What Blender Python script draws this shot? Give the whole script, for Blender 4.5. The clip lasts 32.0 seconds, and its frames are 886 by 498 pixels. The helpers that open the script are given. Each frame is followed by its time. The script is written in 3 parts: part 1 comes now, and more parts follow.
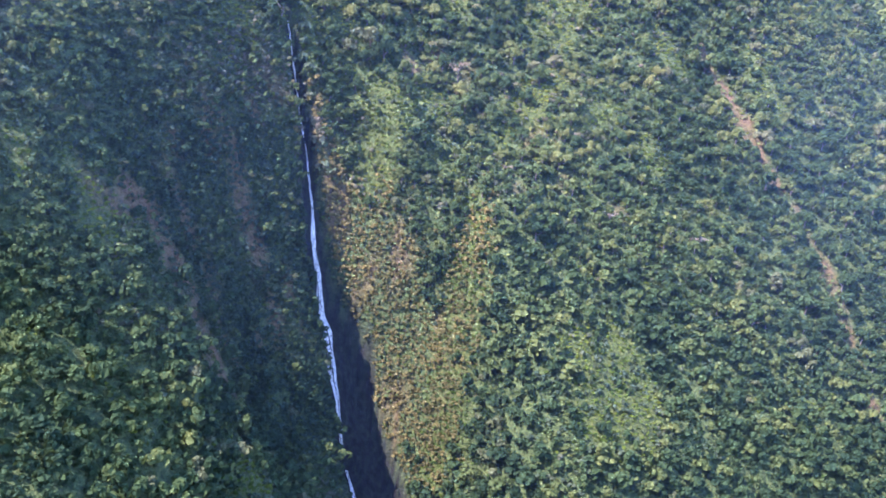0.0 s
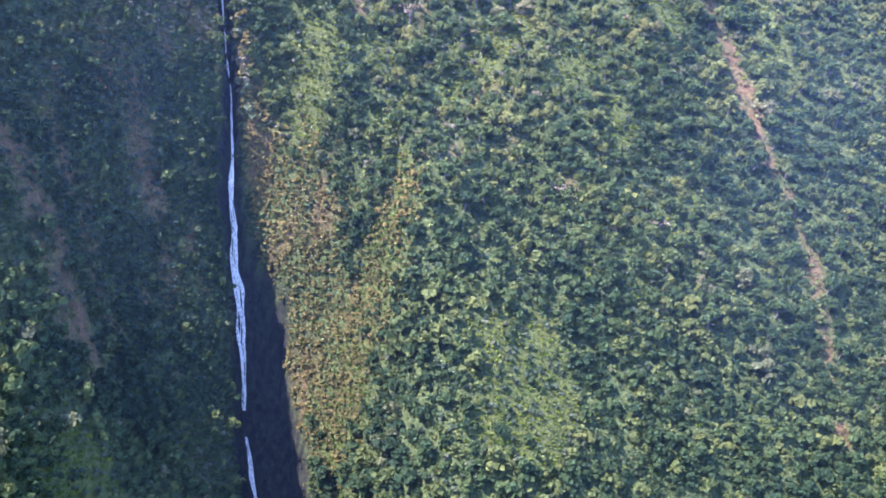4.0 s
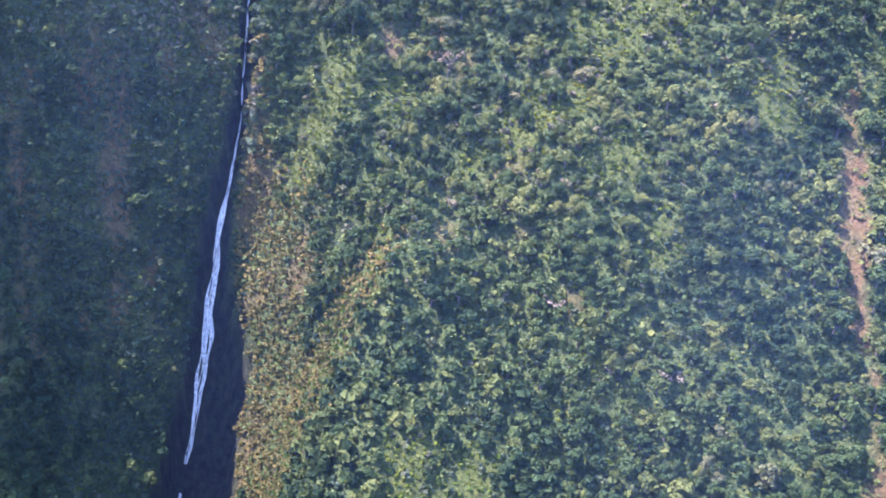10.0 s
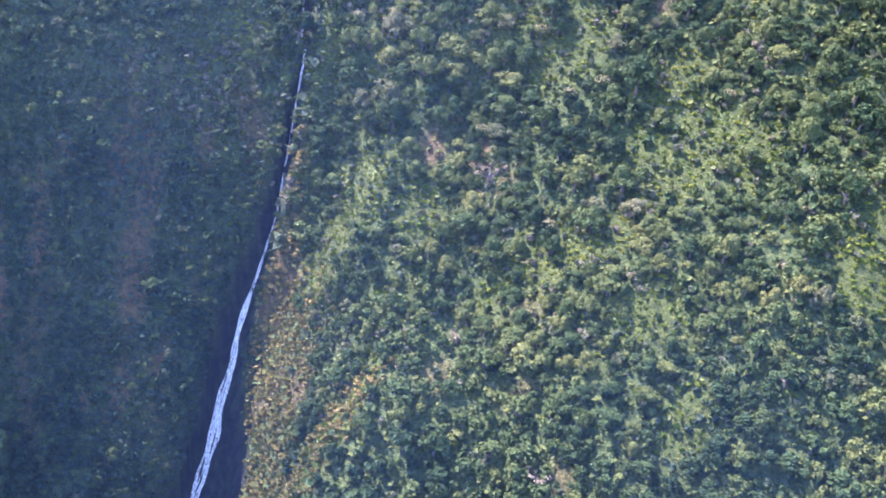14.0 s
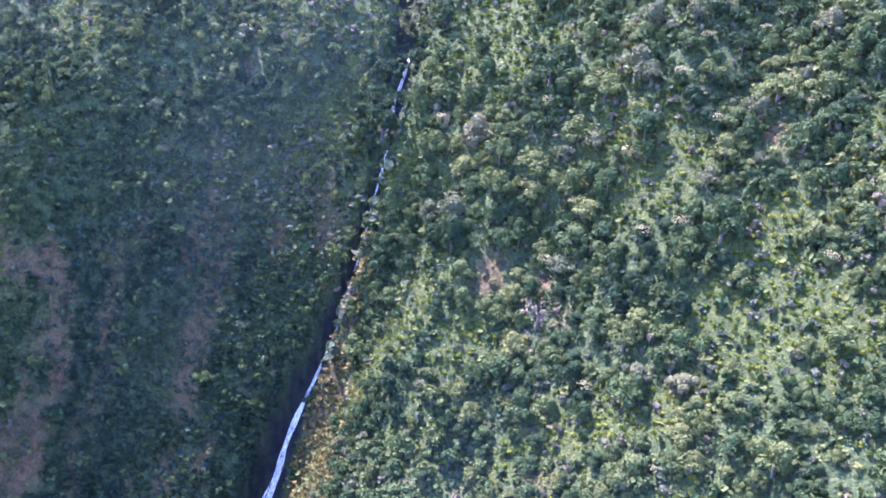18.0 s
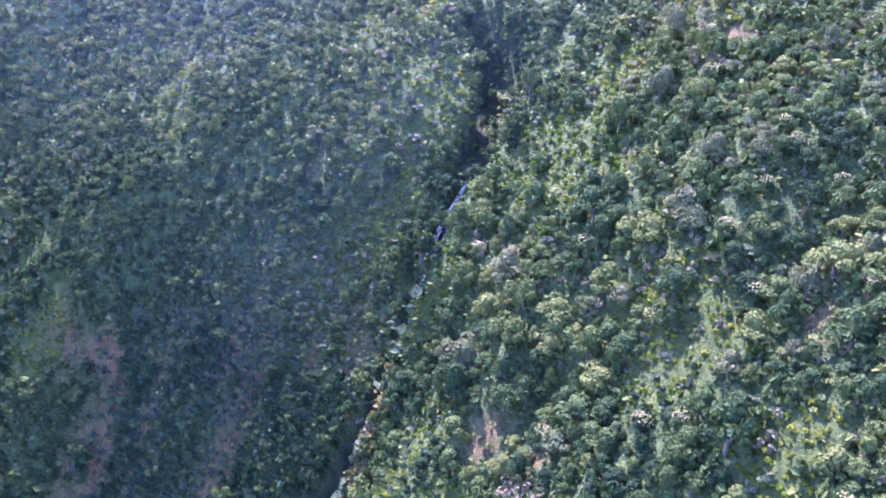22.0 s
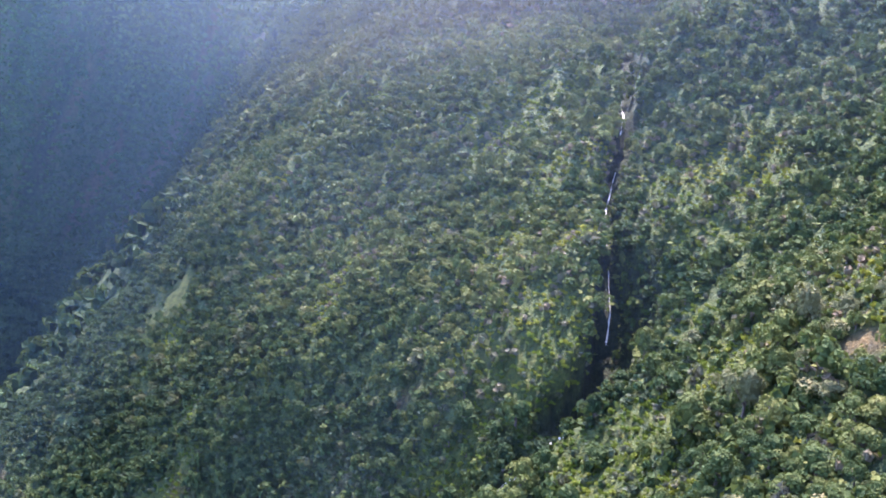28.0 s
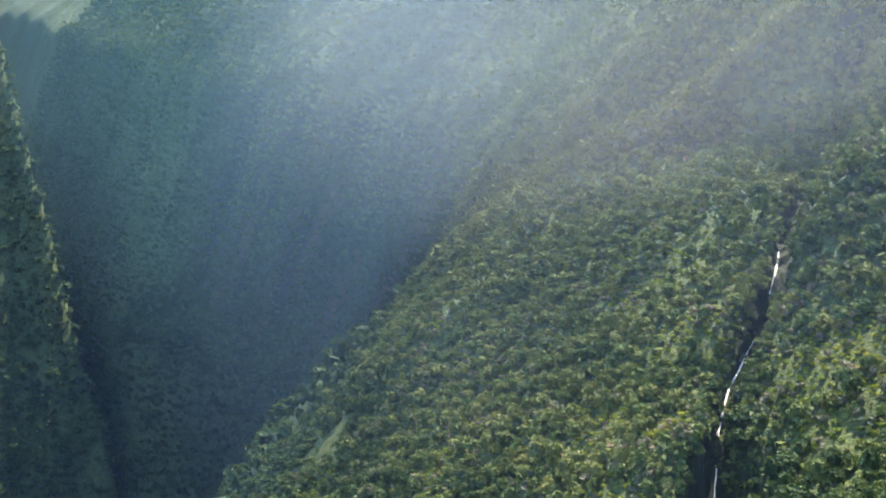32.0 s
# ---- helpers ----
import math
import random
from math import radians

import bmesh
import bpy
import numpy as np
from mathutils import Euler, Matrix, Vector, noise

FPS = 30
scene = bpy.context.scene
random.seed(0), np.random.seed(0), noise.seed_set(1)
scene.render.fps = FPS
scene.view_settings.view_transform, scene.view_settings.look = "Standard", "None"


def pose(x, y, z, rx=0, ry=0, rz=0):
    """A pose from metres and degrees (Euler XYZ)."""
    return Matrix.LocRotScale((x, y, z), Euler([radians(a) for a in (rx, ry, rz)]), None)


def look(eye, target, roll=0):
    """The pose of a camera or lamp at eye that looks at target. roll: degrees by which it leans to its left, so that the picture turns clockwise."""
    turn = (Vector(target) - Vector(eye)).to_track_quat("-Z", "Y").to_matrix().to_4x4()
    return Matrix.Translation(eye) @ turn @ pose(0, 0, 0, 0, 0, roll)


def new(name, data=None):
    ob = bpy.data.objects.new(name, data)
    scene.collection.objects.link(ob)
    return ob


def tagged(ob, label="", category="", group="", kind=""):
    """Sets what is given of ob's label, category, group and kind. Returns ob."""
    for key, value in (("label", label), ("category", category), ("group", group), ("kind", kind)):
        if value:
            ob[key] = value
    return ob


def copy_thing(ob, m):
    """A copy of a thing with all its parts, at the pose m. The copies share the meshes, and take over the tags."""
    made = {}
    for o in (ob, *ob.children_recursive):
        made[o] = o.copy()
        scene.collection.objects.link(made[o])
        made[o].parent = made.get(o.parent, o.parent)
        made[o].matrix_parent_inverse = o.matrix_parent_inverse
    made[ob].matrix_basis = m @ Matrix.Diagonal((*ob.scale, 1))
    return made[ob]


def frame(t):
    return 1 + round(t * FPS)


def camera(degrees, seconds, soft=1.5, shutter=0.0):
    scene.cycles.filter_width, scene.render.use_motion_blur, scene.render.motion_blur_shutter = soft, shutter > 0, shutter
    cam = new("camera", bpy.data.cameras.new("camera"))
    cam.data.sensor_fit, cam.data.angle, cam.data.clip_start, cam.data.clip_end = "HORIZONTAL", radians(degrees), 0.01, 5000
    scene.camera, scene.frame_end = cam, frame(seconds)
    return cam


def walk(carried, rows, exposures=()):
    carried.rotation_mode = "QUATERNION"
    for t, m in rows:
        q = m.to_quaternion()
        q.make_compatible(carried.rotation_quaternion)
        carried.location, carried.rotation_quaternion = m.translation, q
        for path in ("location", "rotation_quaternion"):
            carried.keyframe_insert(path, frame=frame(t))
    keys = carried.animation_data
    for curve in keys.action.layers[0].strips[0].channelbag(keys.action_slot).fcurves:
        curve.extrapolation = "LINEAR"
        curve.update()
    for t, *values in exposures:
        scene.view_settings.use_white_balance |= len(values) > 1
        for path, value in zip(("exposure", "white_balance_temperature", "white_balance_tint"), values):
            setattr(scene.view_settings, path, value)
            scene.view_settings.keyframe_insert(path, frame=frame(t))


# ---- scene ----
cam = camera(46.9, 32.0, 1.8)
METRES, EYE, TILT, LEAN, TURN = 800.0, 500.0, -14.1, -3.3, 0.0
ROWS = [
    (0.0, 0.0, 0.0, 0.0, -0.0, 0.0, -0.0),
    (0.5, 0.015, 0.007, 0.0037, 0.62, -1.06, -0.89),
    (1.0, 0.0301, 0.0142, 0.0075, 1.37, -2.34, -1.6),
    (1.5, 0.045, 0.0217, 0.0116, 2.06, -3.5, -2.1),
    (2.0, 0.0598, 0.0295, 0.0157, 2.74, -4.08, -2.48),
    (2.5, 0.0742, 0.038, 0.0197, 3.62, -4.33, -2.89),
    (3.0, 0.0888, 0.0466, 0.0239, 4.97, -4.61, -3.35),
    (3.5, 0.103, 0.0557, 0.028, 6.56, -4.85, -3.82),
    (5.5, 0.1594, 0.0966, 0.0467, 12.16, -6.12, -6.89),
    (6.0, 0.1722, 0.1076, 0.0515, 13.68, -6.43, -7.82),
    (6.5, 0.1846, 0.119, 0.0564, 15.39, -6.84, -8.7),
    (7.0, 0.1964, 0.1308, 0.0612, 17.17, -7.28, -9.57),
    (7.5, 0.2078, 0.1429, 0.0667, 19.14, -7.8, -10.41),
    (8.0, 0.2186, 0.1553, 0.0722, 21.35, -8.16, -11.13),
    (8.5, 0.229, 0.1681, 0.0776, 23.49, -8.22, -11.81),
    (9.0, 0.239, 0.1812, 0.0828, 25.56, -8.26, -12.55),
    (9.5, 0.248, 0.1945, 0.0897, 27.37, -8.44, -13.28),
    (10.0, 0.2567, 0.208, 0.0953, 29.11, -8.38, -14.07),
    (10.5, 0.2648, 0.2218, 0.1012, 30.76, -8.34, -14.95),
    (11.0, 0.2722, 0.236, 0.1076, 32.7, -8.39, -15.9),
    (11.5, 0.2788, 0.25, 0.1145, 35.12, -8.75, -16.71),
    (12.0, 0.2856, 0.2644, 0.1204, 37.58, -9.4, -17.39),
    (12.5, 0.2907, 0.2787, 0.1276, 39.89, -10.05, -17.82),
    (13.0, 0.2958, 0.2934, 0.134, 42.03, -10.22, -18.18),
    (13.5, 0.3001, 0.3079, 0.1404, 44.02, -9.91, -18.6),
    (14.0, 0.3039, 0.3228, 0.1475, 46.33, -9.74, -19.2),
    (14.5, 0.3069, 0.3378, 0.1544, 48.99, -9.84, -19.69),
    (15.0, 0.3093, 0.3524, 0.1614, 51.62, -10.12, -20.03),
    (15.5, 0.3111, 0.3669, 0.1681, 54.16, -10.54, -20.46),
    (17.5, 0.3123, 0.4231, 0.196, 63.81, -12.54, -22.13),
    (18.0, 0.3113, 0.4372, 0.203, 66.74, -13.48, -22.65),
    (18.5, 0.3095, 0.4515, 0.2102, 69.66, -14.82, -22.88),
    (19.0, 0.3071, 0.4649, 0.2173, 71.91, -15.41, -22.99),
    (19.5, 0.304, 0.4784, 0.2244, 74.1, -15.54, -22.99),
    (20.0, 0.3005, 0.4914, 0.231, 76.22, -15.58, -23.19),
    (20.5, 0.2964, 0.5044, 0.2378, 78.62, -15.95, -23.46),
    (21.0, 0.2915, 0.5174, 0.2446, 81.17, -16.57, -23.66),
    (21.5, 0.2859, 0.5307, 0.2517, 84.02, -17.27, -23.69),
    (22.0, 0.2801, 0.5428, 0.2584, 86.36, -17.54, -23.77),
    (22.5, 0.2738, 0.5546, 0.2648, 88.61, -17.42, -23.91),
    (23.0, 0.267, 0.5658, 0.2715, 91.29, -17.69, -24.12),
    (23.5, 0.2599, 0.5767, 0.2779, 94.42, -18.03, -24.14),
    (24.0, 0.2522, 0.5873, 0.2843, 97.43, -18.79, -24.22),
    (24.5, 0.2442, 0.5973, 0.2907, 100.17, -19.37, -24.25),
    (25.0, 0.236, 0.6067, 0.2968, 102.61, -19.74, -24.34),
    (25.5, 0.2275, 0.6158, 0.303, 105.54, -20.45, -24.47),
    (27.5, 0.1908, 0.647, 0.3259, 115.04, -22.34, -24.1),
    (28.0, 0.1808, 0.6535, 0.3316, 117.03, -22.07, -23.84),
    (28.5, 0.1709, 0.6596, 0.3369, 119.35, -21.83, -23.11),
    (29.0, 0.1609, 0.6652, 0.3422, 121.46, -22.29, -22.6),
    (29.5, 0.1509, 0.6703, 0.3474, 123.69, -22.68, -22.1),
    (30.0, 0.1412, 0.6748, 0.3524, 125.45, -22.55, -21.59),
    (30.5, 0.1308, 0.6791, 0.3574, 127.56, -22.56, -21.11),
    (31.0, 0.1205, 0.6828, 0.3623, 130.59, -22.87, -19.91),
    (31.5, 0.1103, 0.6865, 0.3668, 133.37, -22.96, -18.75),
    (32.0, 0.1005, 0.6896, 0.3712, 134.61, -22.76, -17.8),
]
EXPOSURES = [(0, 3.1, 4700, 41), (10, 3.1, 4850, 42), (15, 3.25, 4750, 46), (20, 3.5, 4420, 58), (24, 3.4, 4650, 51), (28, 3.05, 5000, 37), (32, 2.7, 5400, 15)]
walk(cam, [(t, pose(0, 0, EYE, TILT, LEAN, TURN) @ pose(METRES * x, METRES * y, METRES * z, 90 + pitch, roll, yaw)) for t, x, y, z, yaw, pitch, roll in ROWS], EXPOSURES)

# ---- sky and sun ----
SUN_TO = Vector((-0.53, -0.32, 0.785)).normalized()
world = bpy.data.worlds.new("sky")
scene.world = world
world.use_nodes = True
wn = world.node_tree.nodes
sky = wn.new("ShaderNodeTexSky")
sky.sky_type, sky.sun_disc = "NISHITA", False
sky.sun_elevation, sky.sun_rotation = math.asin(SUN_TO.z), math.atan2(SUN_TO.x, SUN_TO.y)
sky.air_density, sky.dust_density, sky.altitude = 1.0, 1.0, 500
world.node_tree.links.new(sky.outputs[0], wn["Background"].inputs[0])
wn["Background"].inputs[1].default_value = 0.15
sun_data = bpy.data.lights.new("sun", "SUN")
sun_data.energy, sun_data.angle, sun_data.color = 3.7, radians(0.6), (1.0, 0.86, 0.58)
sun = new("sun", sun_data)
sun.matrix_world = look((0, 0, 1500), Vector((0, 0, 1500)) - SUN_TO)


# ---- materials ----
def material(name, rough=0.8):
    m = bpy.data.materials.new(name)
    m.use_nodes = True
    nt = m.node_tree
    b = nt.nodes["Principled BSDF"]
    b.inputs["Roughness"].default_value = rough
    b.inputs["Specular IOR Level"].default_value = 0.3
    return m, nt, b


def ramp_node(nt, fac, stops):
    r = nt.nodes.new("ShaderNodeValToRGB")
    while len(r.color_ramp.elements) < len(stops):
        r.color_ramp.elements.new(0.5)
    for e, (p, col) in zip(r.color_ramp.elements, stops):
        e.position, e.color = p, (*col, 1)
    nt.links.new(fac, r.inputs[0])
    return r.outputs[0]


def noise_node(nt, scale, detail=4, rough=0.6, coords=None):
    n = nt.nodes.new("ShaderNodeTexNoise")
    n.inputs["Scale"].default_value, n.inputs["Detail"].default_value, n.inputs["Roughness"].default_value = scale, detail, rough
    if coords is None:
        coords = nt.nodes.new("ShaderNodeNewGeometry").outputs["Position"]
    nt.links.new(coords, n.inputs["Vector"])
    return n.outputs["Fac"]


def mix_node(nt, fac, a, b, blend="MIX"):
    n = nt.nodes.new("ShaderNodeMix")
    n.data_type, n.blend_type = "RGBA", blend
    for value, slot in ((fac, 0), (a, 6), (b, 7)):
        if hasattr(value, "links"):
            nt.links.new(value, n.inputs[slot])
        else:
            n.inputs[slot].default_value = value if slot == 0 else (*value, 1)
    return n.outputs[2]


def math_node(nt, op, a, b=0.0, clamp=False):
    n = nt.nodes.new("ShaderNodeMath")
    n.operation, n.use_clamp = op, clamp
    for value, slot in ((a, 0), (b, 1)):
        if hasattr(value, "links"):
            nt.links.new(value, n.inputs[slot])
        else:
            n.inputs[slot].default_value = value
    return n.outputs[0]


def attribute_node(nt, name):
    n = nt.nodes.new("ShaderNodeAttribute")
    n.attribute_name = name
    return n.outputs["Fac"]


def bump_node(nt, b, fac, strength, distance):
    n = nt.nodes.new("ShaderNodeBump")
    n.inputs["Strength"].default_value, n.inputs["Distance"].default_value = strength, distance
    nt.links.new(fac, n.inputs["Height"])
    nt.links.new(n.outputs[0], b.inputs["Normal"])


def leaf_material(name, stops, single, thin=0.12):
    """Foliage: a colour to each plant, mottled from spray to spray and from leaf to leaf, letting some light through."""
    m, nt, b = material(name, 0.8)
    if single:
        tint = nt.nodes.new("ShaderNodeObjectInfo").outputs["Random"]
    else:
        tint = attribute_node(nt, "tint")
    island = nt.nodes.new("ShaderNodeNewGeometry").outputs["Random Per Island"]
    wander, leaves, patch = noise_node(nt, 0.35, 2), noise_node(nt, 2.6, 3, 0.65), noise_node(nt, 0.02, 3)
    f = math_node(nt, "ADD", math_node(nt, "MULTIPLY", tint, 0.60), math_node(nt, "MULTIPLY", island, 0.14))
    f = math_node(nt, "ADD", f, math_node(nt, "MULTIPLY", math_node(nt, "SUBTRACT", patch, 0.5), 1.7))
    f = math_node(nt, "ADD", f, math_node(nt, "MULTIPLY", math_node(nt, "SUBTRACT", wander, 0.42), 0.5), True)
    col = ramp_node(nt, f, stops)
    # mottle shares the bump's noise: darker where the bump dips
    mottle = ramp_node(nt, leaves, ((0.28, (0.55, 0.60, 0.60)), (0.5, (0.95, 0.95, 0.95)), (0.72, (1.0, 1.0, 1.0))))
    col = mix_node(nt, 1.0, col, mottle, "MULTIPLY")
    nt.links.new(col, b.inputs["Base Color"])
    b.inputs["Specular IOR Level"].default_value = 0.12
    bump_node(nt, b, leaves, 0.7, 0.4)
    t = nt.nodes.new("ShaderNodeBsdfTranslucent")
    nt.links.new(mix_node(nt, 0.45, col, (0.22, 0.30, 0.05)), t.inputs[0])
    s = nt.nodes.new("ShaderNodeMixShader")
    s.inputs[0].default_value = thin
    nt.links.new(b.outputs[0], s.inputs[1])
    nt.links.new(t.outputs[0], s.inputs[2])
    nt.links.new(s.outputs[0], nt.nodes["Material Output"].inputs[0])
    return m


GREEN = ((0.0, (0.017, 0.031, 0.011)), (0.35, (0.037, 0.056, 0.015)), (0.7, (0.074, 0.090, 0.021)), (1.0, (0.124, 0.126, 0.030)))
OLIVE = ((0.0, (0.050, 0.066, 0.016)), (0.5, (0.096, 0.104, 0.023)), (1.0, (0.150, 0.142, 0.034)))
SILVER = ((0.0, (0.068, 0.074, 0.028)), (0.5, (0.102, 0.100, 0.038)), (1.0, (0.145, 0.130, 0.050)))
SCRUB = ((0.0, (0.030, 0.046, 0.024)), (0.35, (0.066, 0.080, 0.036)), (0.65, (0.125, 0.105, 0.055)), (1.0, (0.22, 0.15, 0.085)))
FERN = ((0.0, (0.038, 0.066, 0.005)), (0.5, (0.112, 0.130, 0.009)), (1.0, (0.240, 0.205, 0.015)))
BLOSSOM = ((0.0, (0.17, 0.145, 0.055)), (1.0, (0.28, 0.235, 0.095)))
DRY = ((0.0, (0.085, 0.072, 0.018)), (0.5, (0.175, 0.128, 0.032)), (1.0, (0.300, 0.200, 0.050)))
RUST = ((0.0, (0.12, 0.09, 0.05)), (1.0, (0.26, 0.20, 0.12)))
leaf_green, leaf_green_one = leaf_material("foliage_green", GREEN, False), leaf_material("foliage_green_single", GREEN, True)
leaf_silver, leaf_silver_one = leaf_material("foliage_silver", SILVER, False), leaf_material("foliage_silver_single", SILVER, True)
leaf_olive, leaf_olive_one = leaf_material("foliage_olive", OLIVE, False), leaf_material("foliage_olive_single", OLIVE, True)
leaf_scrub = leaf_material("foliage_scrub", SCRUB, False, 0.15)
leaf_dry = leaf_material("foliage_dry", DRY, False, 0.12)
leaf_fern = leaf_material("foliage_fern", FERN, False, 0.2)
leaf_blossom = leaf_material("foliage_blossom", BLOSSOM, True, 0.15)
leaf_rust = leaf_material("foliage_rust", RUST, True, 0.1)

bark, nt, b = material("bark", 0.9)
nt.links.new(ramp_node(nt, noise_node(nt, 3.0), ((0.3, (0.05, 0.038, 0.028)), (0.7, (0.16, 0.13, 0.10)))), b.inputs["Base Color"])

# ground: litter and low growth, turf, red earth and wet lava rock, each where the land has it; in the upper gully and
# on the far wall the rock also paints shade
soil, nt, b = material("ground", 0.95)
fine_grain = noise_node(nt, 0.9, 6, 0.7)
low = ramp_node(nt, fine_grain, ((0.3, (0.026, 0.040, 0.010)), (0.5, (0.054, 0.074, 0.016)), (0.72, (0.125, 0.122, 0.030))))
turf = ramp_node(nt, fine_grain, ((0.28, (0.024, 0.042, 0.006)), (0.5, (0.058, 0.070, 0.009)), (0.75, (0.118, 0.108, 0.016))))
earth = ramp_node(nt, fine_grain, ((0.3, (0.060, 0.034, 0.013)), (0.5, (0.125, 0.068, 0.024)), (0.75, (0.205, 0.115, 0.042))))
where = nt.nodes.new("ShaderNodeMapping")
where.inputs["Scale"].default_value = (1.0, 1.0, 0.12)
nt.links.new(nt.nodes.new("ShaderNodeNewGeometry").outputs["Position"], where.inputs["Vector"])
seam = noise_node(nt, 0.5, 6, 0.65, where.outputs[0])
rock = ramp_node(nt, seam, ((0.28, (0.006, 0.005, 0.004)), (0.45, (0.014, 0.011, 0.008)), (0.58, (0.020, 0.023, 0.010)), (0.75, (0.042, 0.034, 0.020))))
col = mix_node(nt, attribute_node(nt, "turf"), low, turf)
col = mix_node(nt, attribute_node(nt, "bare"), col, earth)
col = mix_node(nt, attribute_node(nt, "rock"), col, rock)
# broad mottle of the ground, darkest where this noise lowers the bump
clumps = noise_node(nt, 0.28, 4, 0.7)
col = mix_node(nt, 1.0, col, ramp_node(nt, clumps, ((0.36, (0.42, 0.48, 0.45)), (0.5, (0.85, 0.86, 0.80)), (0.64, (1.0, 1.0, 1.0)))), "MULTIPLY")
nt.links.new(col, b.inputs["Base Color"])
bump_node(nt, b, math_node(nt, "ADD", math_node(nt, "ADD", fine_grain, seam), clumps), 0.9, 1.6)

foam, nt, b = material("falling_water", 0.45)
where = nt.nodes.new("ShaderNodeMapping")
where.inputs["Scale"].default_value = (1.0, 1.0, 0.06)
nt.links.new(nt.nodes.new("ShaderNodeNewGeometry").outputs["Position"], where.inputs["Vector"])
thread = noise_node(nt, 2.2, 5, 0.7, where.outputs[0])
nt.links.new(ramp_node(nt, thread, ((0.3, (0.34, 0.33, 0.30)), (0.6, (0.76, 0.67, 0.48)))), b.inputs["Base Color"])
veil = nt.nodes.new("ShaderNodeBsdfTransparent")
s = nt.nodes.new("ShaderNodeMixShader")
nt.links.new(ramp_node(nt, thread, ((0.30, (0.16, 0.16, 0.16)), (0.60, (0.94, 0.94, 0.94)))), s.inputs[0])
nt.links.new(veil.outputs[0], s.inputs[1])
nt.links.new(b.outputs[0], s.inputs[2])
nt.links.new(s.outputs[0], nt.nodes["Material Output"].inputs[0])


# thin mountain haze put on see-through sheets: a faint blue-white scatter, thicker towards the clouds
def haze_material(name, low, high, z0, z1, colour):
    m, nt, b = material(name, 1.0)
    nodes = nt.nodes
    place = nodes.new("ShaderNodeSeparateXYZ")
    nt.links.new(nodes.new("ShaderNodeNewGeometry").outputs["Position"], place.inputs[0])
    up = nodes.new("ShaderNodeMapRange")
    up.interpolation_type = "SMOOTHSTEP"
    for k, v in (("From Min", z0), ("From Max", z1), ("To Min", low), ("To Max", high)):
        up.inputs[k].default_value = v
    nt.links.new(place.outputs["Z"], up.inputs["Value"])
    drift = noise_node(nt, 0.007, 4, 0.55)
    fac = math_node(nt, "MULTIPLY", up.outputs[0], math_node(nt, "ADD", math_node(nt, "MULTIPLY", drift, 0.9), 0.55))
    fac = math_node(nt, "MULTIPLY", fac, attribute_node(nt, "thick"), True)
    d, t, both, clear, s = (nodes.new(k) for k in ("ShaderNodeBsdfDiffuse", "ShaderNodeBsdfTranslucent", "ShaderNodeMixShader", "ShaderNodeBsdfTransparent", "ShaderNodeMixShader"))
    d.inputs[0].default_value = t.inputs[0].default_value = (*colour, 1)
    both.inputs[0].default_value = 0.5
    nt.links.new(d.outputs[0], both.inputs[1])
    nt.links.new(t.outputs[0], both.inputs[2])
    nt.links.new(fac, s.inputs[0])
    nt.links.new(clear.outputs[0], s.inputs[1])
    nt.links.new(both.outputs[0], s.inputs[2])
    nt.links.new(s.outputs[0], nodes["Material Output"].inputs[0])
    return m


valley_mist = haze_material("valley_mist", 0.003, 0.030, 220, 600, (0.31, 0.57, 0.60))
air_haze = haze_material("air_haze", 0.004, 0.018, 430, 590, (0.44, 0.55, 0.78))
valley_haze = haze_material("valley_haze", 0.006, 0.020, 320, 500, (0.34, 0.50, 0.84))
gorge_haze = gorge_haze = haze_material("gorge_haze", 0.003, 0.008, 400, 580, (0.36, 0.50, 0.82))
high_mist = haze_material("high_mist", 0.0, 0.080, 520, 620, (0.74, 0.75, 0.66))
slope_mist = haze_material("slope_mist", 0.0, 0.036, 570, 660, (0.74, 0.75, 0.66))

# ---- the lie of the land ----
def lattice(ix, iy, seed):
    h = (ix.astype(np.int64) * 374761393 + iy.astype(np.int64) * 668265263 + seed * 974634777) & 0xFFFFFFFF
    h = ((h ^ (h >> 13)) * 1274126177) & 0xFFFFFFFF
    return ((h ^ (h >> 16)) & 0xFFFF) / 65535.0


def vnoise(x, y, seed=0):
    """Smooth value noise from -1 to 1, one cell a unit."""
    ix, iy = np.floor(x), np.floor(y)
    fx, fy = x - ix, y - iy
    fx, fy = fx * fx * (3 - 2 * fx), fy * fy * (3 - 2 * fy)
    a, b = lattice(ix, iy, seed), lattice(ix + 1, iy, seed)
    c, d = lattice(ix, iy + 1, seed), lattice(ix + 1, iy + 1, seed)
    return 2 * (a + (b - a) * fx + (c - a) * fy + (a - b - c + d) * fx * fy) - 1


def fbm(x, y, cell, octaves=4, seed=0):
    total, amp = 0.0, 1.0
    for k in range(octaves):
        total = total + amp * vnoise(x / cell + 17.3 * k, y / cell - 9.1 * k, seed + k)
        cell, amp = cell / 2.03, amp * 0.5
    return total / 1.9


def ease(v, lo, hi):
    t = np.clip((v - lo) / (hi - lo), 0, 1)
    return t * t * (3 - 2 * t)


def cubic(co, x, y):
    u, v = x / 100, (y - 450) / 100
    return (co[0] + v * (co[1] + v * (co[2] + v * co[3])) + u * (co[4] + v * (co[5] + v * co[6]))
            + u * u * (co[7] + v * co[8]) + u ** 3 * co[9])


